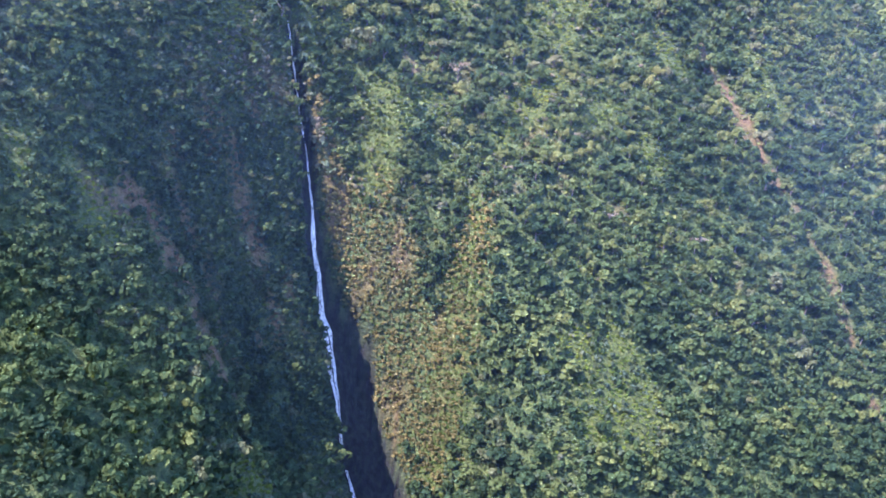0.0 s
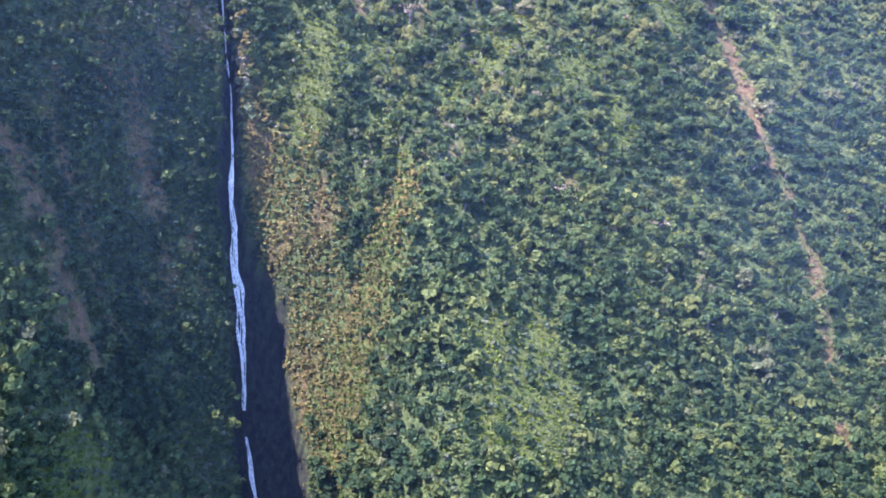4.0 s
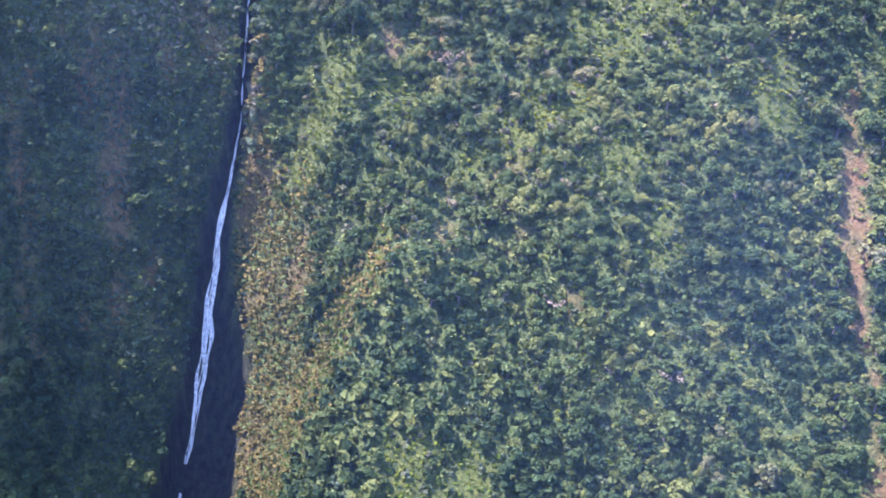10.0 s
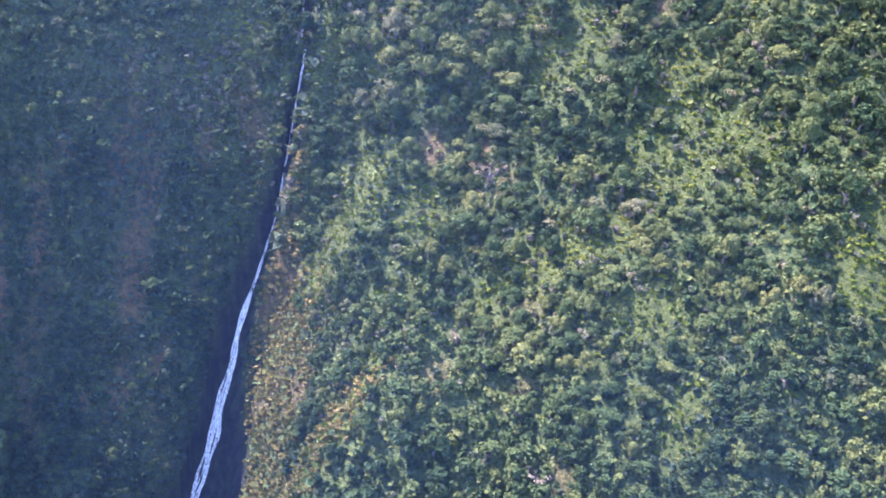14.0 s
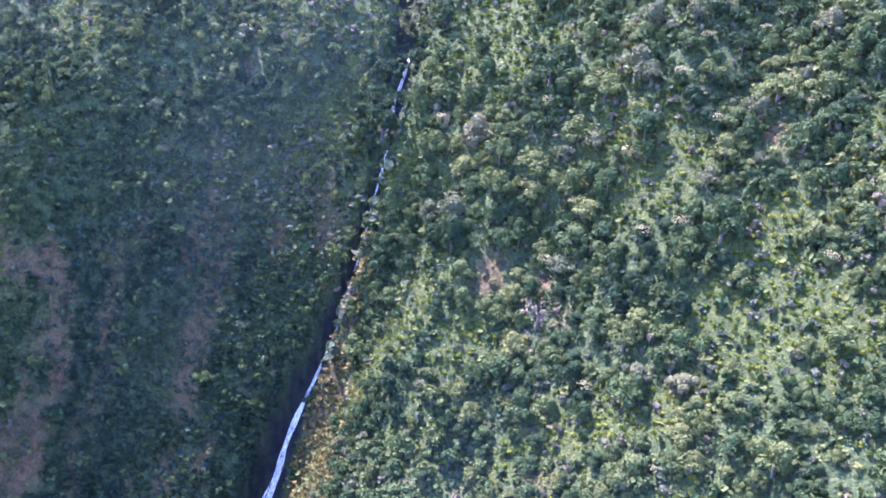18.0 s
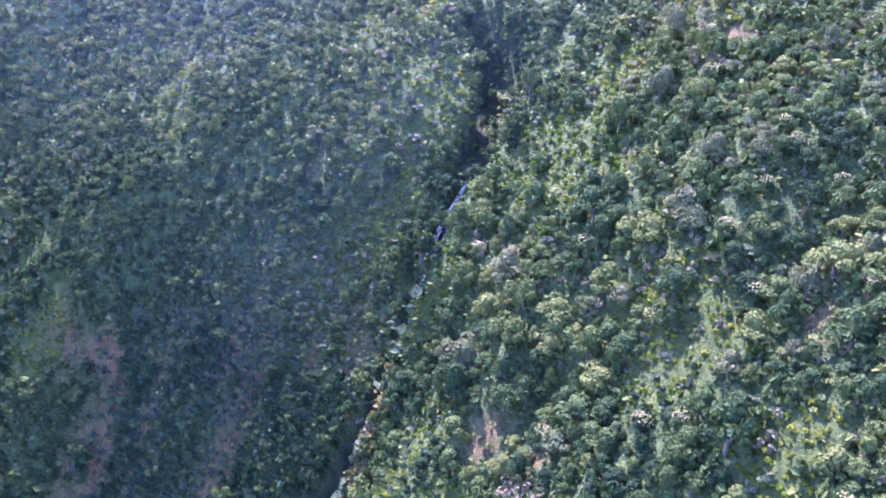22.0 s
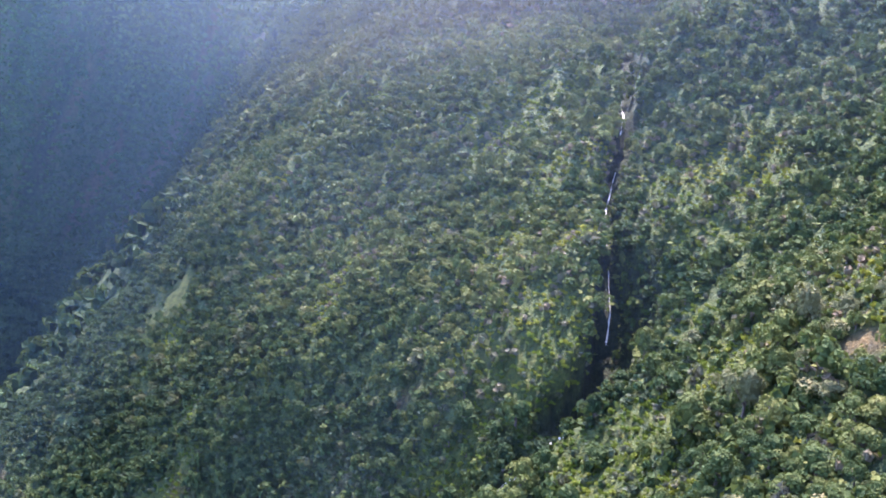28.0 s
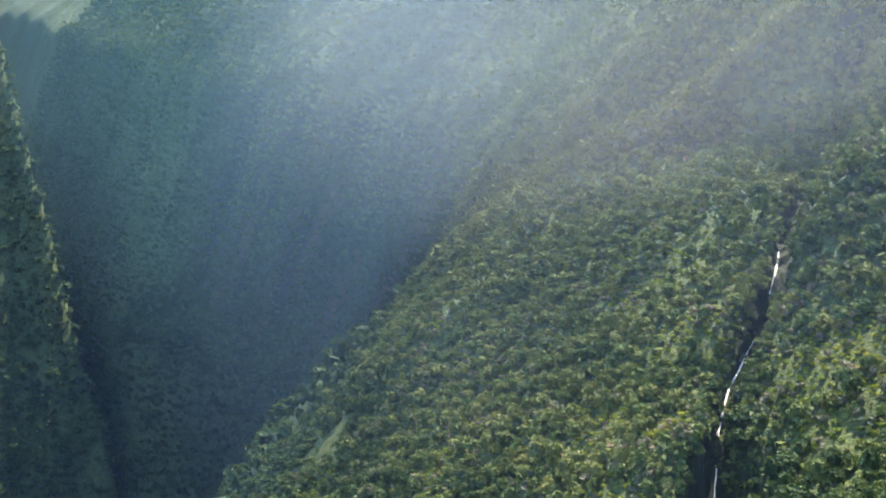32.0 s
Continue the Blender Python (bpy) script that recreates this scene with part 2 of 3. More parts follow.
def face(co, swells, window, x, y):
    """A hillside: a cubic sheet inside its window, carried on straight outside, with broad swells and hollows."""
    x0, x1, y0, y1 = window
    cx, cy = np.clip(x, x0, x1), np.clip(y, y0, y1)
    z = cubic(co, cx, cy)
    z = z + (cubic(co, cx + 1, cy) - z) * (x - cx) + (cubic(co, cx, cy + 1) - z) * (y - cy)
    for sx, sy, r, h in swells:
        z = z + h * np.exp(-((x - sx) ** 2 + (y - sy) ** 2) / r ** 2)
    return z


BUTTRESS = (406.5, 113.9, -12.1, 3.5, -57.3, 17.2, -4.1, 3.0, -3.2, 0.0)
BUTTRESS_SWELLS = ((-20, 452, 35, -123), (10, 422, 24, -91), (-50, 482, 24, -52), (-2, 518, 35, -27), (94, 410, 35, 18), (64, 488, 35, -16), (22, 392, 24, -65),
                   (154, 584, 24, -12), (-14, 488, 24, 21), (-266, 494, 50, 19), (-74, 500, 24, 11), (-14, 572, 24, 9), (-16, 537, 13, -9), (2, 545, 10, -6))
SPUR = (215.1, 46.8, 27.5, -1.1, -309.1, -46.4, 17.6, -91.5, -17.9, -10.7)
SPUR_SWELLS = ((-70, 410, 35, -35.1), (-250, 310, 35, 19.2), (-70, 520, 35, 64.0), (-200, 500, 35, -11.0), (-120, 480, 35, 20.9),
               (-170, 420, 35, 11.8), (-160, 320, 35, -10.3))
# smaller rises and hollows of the slopes: x, y, radius, height
HOLLOWS = ((-82, 523, 36, -13.1), (-315, 468, 36, -18.7), (-329, 394, 36, -15.7), (-386, 320, 36, -15.0), (58, 556, 36, -11.7), (-281, 223, 36, 14.8), (33, 508, 16, -13.6), (-186, 409, 36, -9.5), (-155, 552, 36, -9.4), (-113, 400, 24, -10.8), (93, 427, 36, -10.4), (-195, 478, 16, 6.3), (-457, 174, 36, -9.3), (47, 451, 16, -9.5), (-284, 181, 24, 10.1), (-352, 302, 16, -7.9), (-130, 468, 16, -8.0), (-232, 259, 16, 8.6), (2, 582, 16, -7.6), (-119, 345, 36, -7.0), (-464, 72, 16, 10.1), (133, 483, 36, -6.1))
# the stream's bed: x, y, height, half width of its floor
BED = np.array([(38, 355, 160, 11), (2, 405, 215, 12), (-19, 436, 255, 14), (-33, 457, 298, 10), (-49.5, 470, 348, 5.5), (-57, 482, 394, 4),
                (-61, 491, 418, 2.2), (-67, 495.5, 441, 2.2), (-71, 498.5, 464, 2.6), (-75, 501, 485, 3.6), (-87, 506, 499, 5), (-99, 512, 509, 6), (-118, 520, 512, 3.6), (-134, 517.5, 515, 4), (-144, 513.5, 520, 3.6), (-151, 511, 530, 4),
                (-165, 502, 546, 2.5), (-182, 495, 552, 2.2), (-206, 489.5, 561, 2.2), (-224, 484, 568, 2.5), (-230, 482, 576, 2.2), (-266, 467, 580, 2.5), (-290, 462, 591, 3), (-357, 446, 619, 3), (-400, 440, 632, 3), (-470, 425, 680, 3)], float)
WALL_STEEP = 5.0


# the brow of the next valley's head wall, where it stands at 450 m, in plan
BROW = np.array([(200, 205, 0, 0), (-150, 236, 0, 0), (-240, 229, 0, 0), (-287, 213, 0, 0), (-325, 212, 0, 0), (-364, 202, 0, 0), (-404, 171, 0, 0), (-446, 130, 0, 0), (-484, 82, 0, 0), (-502, 30, 0, 0), (-495, -90, 0, 0), (-500, -300, 0, 0), (-640, -1000, 0, 0), (-900, -3000, 0, 0)], float)


def along_line(line, x, y):
    """Signed distance to a line in plan (right hand side plus), and its height and half width there."""
    best = np.full(np.shape(x), 1e9)
    sign, z, w = np.zeros(np.shape(x)), np.zeros(np.shape(x)), np.zeros(np.shape(x))
    for a, b in zip(line[:-1], line[1:]):
        d = b - a
        t = np.clip(((x - a[0]) * d[0] + (y - a[1]) * d[1]) / (d[0] ** 2 + d[1] ** 2), 0, 1)
        r = np.hypot(x - a[0] - t * d[0], y - a[1] - t * d[1])
        near = r < best
        best = np.where(near, r, best)
        sign = np.where(near, np.sign(d[1] * (x - a[0]) - d[0] * (y - a[1])), sign)
        z, w = np.where(near, a[2] + t * d[2], z), np.where(near, a[3] + t * d[3], w)
    return best * np.where(sign == 0, 1, sign), z, w


def stream(x, y):
    """Signed distance to the stream in plan (right bank minus), and the bed's height and half width there."""
    sd, z, w = along_line(BED, x, y)
    return -sd, z, w


def soft_min(a, b, soft):
    h = np.clip(0.5 + 0.5 * (b - a) / soft, 0, 1)
    return b + (a - b) * h - soft * h * (1 - h)


def height(x, y, fine=True):
    """Height of the ground, and how deep the gorge is cut into it."""
    x, y = np.asarray(x, float), np.asarray(y, float)
    sd, bed, half = stream(x, y)
    right, left = face(BUTTRESS, BUTTRESS_SWELLS, (-230, 235, 405, 700), x, y), face(SPUR, SPUR_SWELLS, (-330, -45, 265, 520), x, y)
    # behind the spur's crest the ground falls into the next valley, whose head wall bends round to the west
    brow, _, _ = along_line(BROW, x, y)
    west = ease(-x, 425, 485)
    flute = np.abs(fbm(x * 0.25 + 0.15 * y, y, 46, 4, 21))
    rise = 1.7 + 1.3 * west
    back = 450 + np.where(brow > 0, rise * np.minimum(brow, 30) + 0.9 * np.maximum(brow - 30, 0), (2.2 + 0.8 * west) * brow)
    back = back - flute * (8 + 24 * west)
    left = np.where(x < -60, soft_min(left + 6 * np.maximum(-x - 345, 0) + 4 * np.maximum(190 - y, 0) * ease(-x, 250, 300), back, 14), left)
    w = ease(sd, -9, 9)
    z = right + (left - right) * w
    for sx, sy, r, h in HOLLOWS:
        z = z + h * np.exp(-((x - sx) ** 2 + (y - sy) ** 2) / r ** 2)
    ribs = fbm(x * 1.0 + 0.35 * y, y * 0.35, 26, 3, 5)
    z = z + 4.0 * ribs + 2.2 * fbm(x, y, 14, 3, 9)
    # a fluted bluff that closes the next valley: a broad face and the side behind its edge
    bx, by = x + 365, y + 146
    broad = 215 + -0.553 * bx + -1.036 * by - 34 * np.abs(fbm(0.88 * bx + -0.47 * by, bx * 0.1, 40, 3, 33))
    bluff = np.minimum(broad, 215 + 29.200 * bx + -5.880 * by)
    bluff = np.where(bluff > 640, 640 + (bluff - 640) * 0.5, bluff)
    floor = 62 + 6 * fbm(x, y, 120, 3, 3)
    z = np.maximum(z, np.maximum(np.minimum(bluff, 900), floor))
    wide = np.abs(sd) - half - 0.9 * fbm(x, y, 9, 2, 41)
    slot = ease(-sd, 0, 1) * np.exp(-((x + 62) ** 2 + (y - 490) ** 2) / 14 ** 2)
    wide = wide + 0.5 * slot * half
    z = z + 12 * np.exp(-((sd + 8) / 5) ** 2) * np.exp(-((x + 62) ** 2 + (y - 490) ** 2) / 14 ** 2)
    steep = WALL_STEEP + 8 * slot - 2.6 * ease(-x, 85, 110) * ease(-sd, 1, 4)
    cut = bed + steep * np.maximum(wide, 0) ** 1.12 + 1.2 * fbm(x, y, 5, 2, 43)
    depth = np.maximum(z - cut, 0)
    gorge = (x > -430) & (y > 365)
    z = np.where(gorge, np.minimum(z, cut), z)
    peak = 1100.0
    z = np.where(z > 760, 760 + (peak - 760) * (1 - np.exp(-(z - 760) / (peak - 760))), z)
    return z, np.where(gorge, depth, 0)


def near_path(x, y, path):
    """Plan distance to a line of (x, y, half width), less the half width there."""
    best = np.full(np.shape(x), 1e9)
    for a, b in zip(path[:-1], path[1:]):
        d = (b[0] - a[0], b[1] - a[1])
        t = np.clip(((x - a[0]) * d[0] + (y - a[1]) * d[1]) / (d[0] ** 2 + d[1] ** 2 + 1e-9), 0, 1)
        best = np.minimum(best, np.hypot(x - a[0] - t * d[0], y - a[1] - t * d[1]) - a[2] - t * (b[2] - a[2]))
    return best


# landslip tracks of bare red earth, in plan, with half widths
SLIPS = ((0.95, ((146, 592, 3), (150, 586, 3.6), (162, 569, 4), (170, 550, 4.2), (179, 538, 3.4), (186, 532, 1.2))), (0.9, ((192, 527, 1), (197, 520, 2), (205, 504, 3.2), (212, 489, 3.6), (218, 478, 3), (222, 464, 1.5))),
         (0.95, ((-121, 385, 2.5), (-117, 397, 3.5), (-108, 401, 5.6), (-98, 400, 5), (-89, 395, 4), (-80, 387, 2.6), (-73, 378, 1.5))), (0.45, ((-126, 378, 5), (-118, 388, 4))),
         (0.6, ((-109, 397, 4), (-99, 390, 5), (-89, 384, 5), (-80, 378, 4))))
# scars of red earth on the far wall: y, height, half width
SCARS = (((98, 560, 6), (87, 537, 8), (90, 473, 9), (84, 431, 9), (72, 404, 8), (62, 365, 6)), ((114, 515, 4), (106, 470, 5), (99, 440, 3)), ((-20, 480, 5), (-34, 430, 7), (-50, 380, 5)), ((20, 420, 5), (12, 380, 7), (0, 340, 4)))
# open turf and fern: x, y, radius
GLADES_LOW = ((70, 437, 6.3), (91, 426, 11.3), (78, 417, 7.4), (126, 571, 7.9), (45, 525, 5.1), (74, 435, 7.5), (91, 446, 5.6), (51, 525, 6.2), (83, 525, 3.9), (90, 532, 4.9), (113, 520, 4.7), (59, 535, 4.1), (35, 513, 4.0), (61, 557, 8.2), (45, 555, 3.9), (44, 569, 5.4), (58, 569, 3.6), (67, 571, 3.8), (78, 573, 4.7), (81, 566, 3.6))
GLADES_FACE = ((-24, 498, 8.2), (-1, 508, 6.1), (-55, 346, 8.3), (-30, 500, 5.1), (6, 555, 6.5), (9, 560, 5.5), (-3, 558, 4.4), (-60, 543, 4.7), (-57, 552, 3.2), (-65, 504, 4.7), (-17, 551, 3.5), (-29, 558, 3.2))
GLADES_GULLY = ((-127, 374, 6.6), (-76, 531, 6.0), (-87, 541, 6.9), (-93, 550, 7.0), (-88, 524, 5.0), (-95, 490, 5.8), (-120, 500, 8.2), (-112, 497, 7.2), (-122, 484, 6.1), (-100, 475, 4.0), (-118, 495, 7.6), (-112, 506, 7.1), (-81, 528, 4.6), (-83, 534, 6.8), (-148, 363, 4.1), (-132, 371, 4.0), (-98, 575, 4.7), (-114, 512, 6.3), (-127, 489, 4.1), (-92, 546, 5.5), (-92, 534, 4.9), (-120, 539, 3.8), (-95, 574, 3.5))
GLADES_HIGH = ((-176, 404, 5.8), (-161, 407, 4.3), (-208, 303, 6.9), (-190, 321, 4.6), (-156, 472, 3.6), (-186, 517, 8.9), (-190, 478, 7.8), (-159, 531, 5.6), (-179, 512, 4.6), (-190, 541, 4.6), (-202, 530, 3.3), (-161, 471, 3.2), (-153, 494, 3.7), (-237, 448, 4.7), (-225, 436, 4.7), (-287, 352, 4.7), (-174, 540, 5.7), (-215, 440, 6.5), (-224, 452, 6.5), (-241, 447, 5.2), (-189, 524, 5.7), (-174, 524, 4.0), (-152, 538, 5.0), (-239, 419, 3.7))
GLADES_FOOT = ((-53, 336, 9), (-46, 341, 7), (-125, 370, 6))
GLADES = GLADES_FOOT + GLADES_LOW + GLADES_FACE + GLADES_GULLY + GLADES_HIGH
# the dry lip along the gorge's sunny bank
LIP = ((-60, 492, 2), (-40, 481, 6), (-25, 474, 9), (-10, 463, 11), (7, 449, 8))
GOLD = ((22, 472, 5), (19, 463, 9), (16, 455, 11), (11, 446, 9))
# small bare spots on the shaded wall
SPOTS = ((-83, 446, 6), (-77, 445, 5), (-67, 435, 4.5), (-109, 429, 3), (-98, 443, 3), (-88, 452, 3), (-100, 415, 3), (-72, 425, 2.5), (-83, 470, 3), (-62, 448, 3), (-51, 490, 2.5),
         (16, 530, 4), (50, 510, 6), (43, 487, 4.5), (66, 501, 4), (93, 494, 3.2), (-13, 519, 4.5), (-1, 531, 3))


def cover(x, y, z, depth):
    """How much turf, bare earth and rock shows at a place, and how scrubby it is there."""
    rough = 3.0 * fbm(x, y, 8, 3, 51)
    turf = np.zeros(np.shape(x))
    for gx, gy, r in GLADES:
        turf = np.maximum(turf, 1 - ease(np.hypot(x - gx, y - gy) + 1.3 * rough, r * 0.9, r * 2.3))
    sd = stream(x, y)[0]
    sunny = (1 - ease(sd, -14, -4)) * ease(x, -130, -100)
    turf = np.maximum(turf, 0.6 * sunny * ease(fbm(x * 1.0 + 0.5 * y, y * 0.5, 26, 4, 57), 0.2, 0.5))
    gold = 1 - ease(near_path(x, y, GOLD) + rough, -2, 6)
    lip = 1 - ease(near_path(x, y, LIP) + rough, -2, 6)
    bare = np.zeros(np.shape(x))
    for strength, path in SLIPS:
        bare = np.maximum(bare, strength * (1 - ease(near_path(x, y, path) + 1.9 * rough, -1.2, 2.8)) * (0.55 + 0.45 * ease(fbm(x, y, 6, 3, 53), -0.4, 0.3)))
    for sx, sy, r in SPOTS:
        bare = np.maximum(bare, (0.7 if sx < 0 else 0.4) * (1 - ease(np.hypot(x - sx, y - sy) + rough, r * 0.5, r * 1.7)))
    shade_wall = ease(sd, 0, 6) * ease(x, -128, -108) * (1 - ease(z, 462, 486)) * ease(y, 392, 408)
    bare = np.maximum(bare, shade_wall * ease(fbm(x, y, 11, 4, 61), 0.1, 0.55) * 0.55)
    bare = np.maximum(bare, lip * ease(fbm(x, y, 7, 3, 63), 0.0, 0.5) * 0.75)
    bare = np.maximum(bare, 0.7 * ease(fbm(x, y, 24, 4, 67), 0.55, 0.75) * ease(x, -200, -160))
    far = ease(-x, 430, 470) * ease(y, -220, -180) * (1 - ease(z, 525, 565))
    for path in SCARS:
        bare = np.maximum(bare, far * (1 - ease(near_path(y + 2.5 * rough, z, path), -3, 4)))
    bare = np.maximum(bare, far * ease(fbm(x * 0.25, y, 30, 4, 71), 0.0, 0.35) * 0.45)
    # wet lava in the gorge; in the upper gully it also paints shaded growth
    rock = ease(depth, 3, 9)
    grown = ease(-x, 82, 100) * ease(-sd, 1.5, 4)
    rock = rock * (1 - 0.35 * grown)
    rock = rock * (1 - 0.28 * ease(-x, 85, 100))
    # far wall: dark rock and streaks, partly in place of weak flute shade
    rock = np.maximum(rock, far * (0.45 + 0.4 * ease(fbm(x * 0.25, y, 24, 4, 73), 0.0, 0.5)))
    bare = bare * (1 - 0.85 * ease(depth, 2, 6) * ease(-x, 85, 95))
    turf = np.maximum(turf, 0.95 * gold)
    scrub = np.clip(np.maximum(np.maximum(0.7 * shade_wall, lip), 0.5 * gold), 0, 1)
    return turf, bare, rock, scrub


def slope_of(x, y):
    z = height(x, y)[0]
    return height(x + 1, y)[0] - z, height(x, y + 1)[0] - z


def spread(lo, hi, step, reach_lo, reach_hi):
    """Grid lines: even between lo and hi, wider and wider outside."""
    inner = list(np.arange(lo, hi + 0.01, step))
    out, s, v = [], step, hi
    while v < reach_hi:
        s *= 1.06
        v += s
        out.append(v)
    left, s, v = [], step, lo
    while v > reach_lo:
        s = min(s * 1.06, 7.0) if v > -760 else s * 1.12
        v -= s
        left.append(v)
    return np.array(left[::-1] + inner + out)


def sheet(name, xs, ys):
    gx, gy = np.meshgrid(xs, ys)
    gz, depth = height(gx, gy)
    n, m = len(ys), len(xs)
    co = np.stack([gx, gy, gz], -1).reshape(-1, 3)
    i = np.arange(n * m).reshape(n, m)
    quads = np.stack([i[:-1, :-1], i[:-1, 1:], i[1:, 1:], i[1:, :-1]], -1).reshape(-1, 4)
    me = quad_mesh(name, co, quads)
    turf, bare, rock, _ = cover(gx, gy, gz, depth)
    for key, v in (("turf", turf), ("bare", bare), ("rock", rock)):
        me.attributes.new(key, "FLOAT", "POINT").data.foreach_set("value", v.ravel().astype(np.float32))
    return me


def quad_mesh(name, co, quads, smooth=True):
    me = bpy.data.meshes.new(name)
    me.vertices.add(len(co))
    me.vertices.foreach_set("co", np.asarray(co, np.float32).ravel())
    me.loops.add(quads.size)
    me.loops.foreach_set("vertex_index", quads.astype(np.int32).ravel())
    me.polygons.add(len(quads))
    me.polygons.foreach_set("loop_start", np.arange(0, quads.size, 4, dtype=np.int32))
    me.polygons.foreach_set("loop_total", np.full(len(quads), 4, np.int32))
    me.polygons.foreach_set("use_smooth", np.full(len(quads), smooth))
    me.update(calc_edges=True)
    return me


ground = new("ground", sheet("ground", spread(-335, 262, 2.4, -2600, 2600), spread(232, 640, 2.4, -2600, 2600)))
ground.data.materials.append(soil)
tagged(ground, "steep green mountainside with a dark lava gorge", "mountainside", kind="structure")


# ---- mist hanging in the next valley and on the high slopes ----
def mist_bank(path, top, mat, label, clearing=110, fade=160):
    """A soft upright sheet of mist or added haze along a line in plan, that thins out where it meets the ground."""
    path = np.array(path, float)
    s = np.concatenate([[0], np.cumsum(np.hypot(*np.diff(path, axis=0).T))])
    at, up = np.arange(0, s[-1], 12.0), np.linspace(60, top, 70)
    x, y = np.interp(at, s, path[:, 0]), np.interp(at, s, path[:, 1])
    gx, gz = np.meshgrid(x, up)
    gy = np.meshgrid(y, up)[0]
    gx = gx + 14 * fbm(gy, gz, 160, 3, 95)
    ground_z, cut = height(gx, gy)
    clear = np.minimum(gz - ground_z - cut, 130)
    thick = ease(clear, 0, clearing) * ease(at, 0, fade) * ease(s[-1] - at, 0, fade) * (1 - ease(gz, top - 90, top))
    n, m = gx.shape
    i = np.arange(n * m).reshape(n, m)
    quads = np.stack([i[:-1, :-1], i[:-1, 1:], i[1:, 1:], i[1:, :-1]], -1).reshape(-1, 4)
    quads = quads[thick.ravel()[quads].max(1) > 0]
    me = quad_mesh("mist", np.stack([gx, gy, gz], -1).reshape(-1, 3), quads)
    me.attributes.new("thick", "FLOAT", "POINT").data.foreach_set("value", thick.ravel().astype(np.float32))
    me.materials.append(mat)
    return tagged(new("mist", me), label, "mist", kind="stuff")


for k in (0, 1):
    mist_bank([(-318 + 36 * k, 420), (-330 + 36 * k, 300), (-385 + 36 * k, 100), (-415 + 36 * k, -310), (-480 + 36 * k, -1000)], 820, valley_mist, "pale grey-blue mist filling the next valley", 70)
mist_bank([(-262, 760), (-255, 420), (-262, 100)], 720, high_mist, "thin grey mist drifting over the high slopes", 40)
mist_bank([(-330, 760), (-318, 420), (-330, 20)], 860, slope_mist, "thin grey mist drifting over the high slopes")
# aerial haze imitated: faint blue see-through sheets added before the slopes
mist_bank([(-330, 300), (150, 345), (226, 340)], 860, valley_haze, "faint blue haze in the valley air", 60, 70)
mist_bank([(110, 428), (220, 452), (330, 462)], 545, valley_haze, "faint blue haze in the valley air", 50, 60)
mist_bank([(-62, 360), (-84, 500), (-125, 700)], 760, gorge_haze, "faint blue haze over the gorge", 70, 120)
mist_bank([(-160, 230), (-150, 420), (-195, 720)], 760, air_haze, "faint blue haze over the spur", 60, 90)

# ---- trees ----
rng = np.random.default_rng(11)


def sprays(r, lobes, count, size, drop=0.25):
    """Leaf sprays laid like shingles over the outside of some rounded lobes."""
    area = np.array([l[3] * l[4] for l in lobes])
    pick = r.choice(len(lobes), int(count * 1.5), p=area / area.sum())
    c = np.array([l[:3] for l in lobes])
    rad = np.array([(l[3], l[3], l[4]) for l in lobes])
    d = r.normal(size=(len(pick), 3))
    d[:, 2] = np.where(d[:, 2] < -0.35, -d[:, 2], d[:, 2])
    d /= np.linalg.norm(d, axis=1)[:, None]
    p = c[pick] + rad[pick] * d * r.uniform(0.86, 1.06, (len(pick), 1))
    inside = (((p[:, None] - c) / rad) ** 2).sum(-1)
    inside[np.arange(len(pick)), pick] = 9
    keep = np.where(inside.min(1) > 0.62)[0][:count]
    p, n = p[keep], d[keep] / rad[pick[keep]]
    n = n / np.linalg.norm(n, axis=1)[:, None] + r.normal(scale=0.22, size=p.shape)
    n /= np.linalg.norm(n, axis=1)[:, None]
    t = np.cross(n, r.normal(size=p.shape))
    t /= np.linalg.norm(t, axis=1)[:, None] + 1e-9
    b = np.cross(n, t)
    s = size * r.uniform(0.6, 1.25, (len(p), 1))
    a = r.uniform(0.65, 1.0, (len(p), 1))
    q = np.stack([p + t * s - n * s * drop, p + b * s * a + n * s * drop * 0.4, p - t * s - n * s * drop, p - b * s * a + n * s * drop * 0.4], 1)
    co = q.reshape(-1, 3)
    return co, np.arange(len(co)).reshape(-1, 4)


def limb(points, radii, sides=5):
    """A tapered, bent stem."""
    co, quads = [], []
    pts = [Vector(p) for p in points]
    for k, (p, rad) in enumerate(zip(pts, radii)):
        ahead = (pts[min(k + 1, len(pts) - 1)] - pts[max(k - 1, 0)]).normalized()
        side = ahead.orthogonal().normalized()
        other = ahead.cross(side)
        for j in range(sides):
            a = 2 * math.pi * j / sides
            co.append(p + (side * math.cos(a) + other * math.sin(a)) * rad)
        if k:
            for j in range(sides):
                o, e = (k - 1) * sides, (j + 1) % sides
                quads.append((o + j, o + e, o + sides + e, o + sides + j))
    return np.array([tuple(v) for v in co]), np.array(quads)


def join(pieces):
    co, quads, base = [], [], 0
    for c, q in pieces:
        co.append(c)
        quads.append(q + base)
        base += len(c)
    return np.concatenate(co), np.concatenate(quads)


def core(lobes):
    """The dark inside of a crown, that closes the gaps between sprays."""
    out = []
    cube = np.array([(x, y, z) for z in (-1, 1) for x, y in ((-1, -1), (1, -1), (1, 1), (-1, 1))], float) * 0.6
    faces = np.array([(0, 3, 2, 1), (4, 5, 6, 7), (0, 1, 5, 4), (1, 2, 6, 5), (2, 3, 7, 6), (3, 0, 4, 7)])
    for x, y, z, r, h in lobes[:1]:
        out.append((cube * (r, r, h) + (x, y, z), faces))
    return join(out)


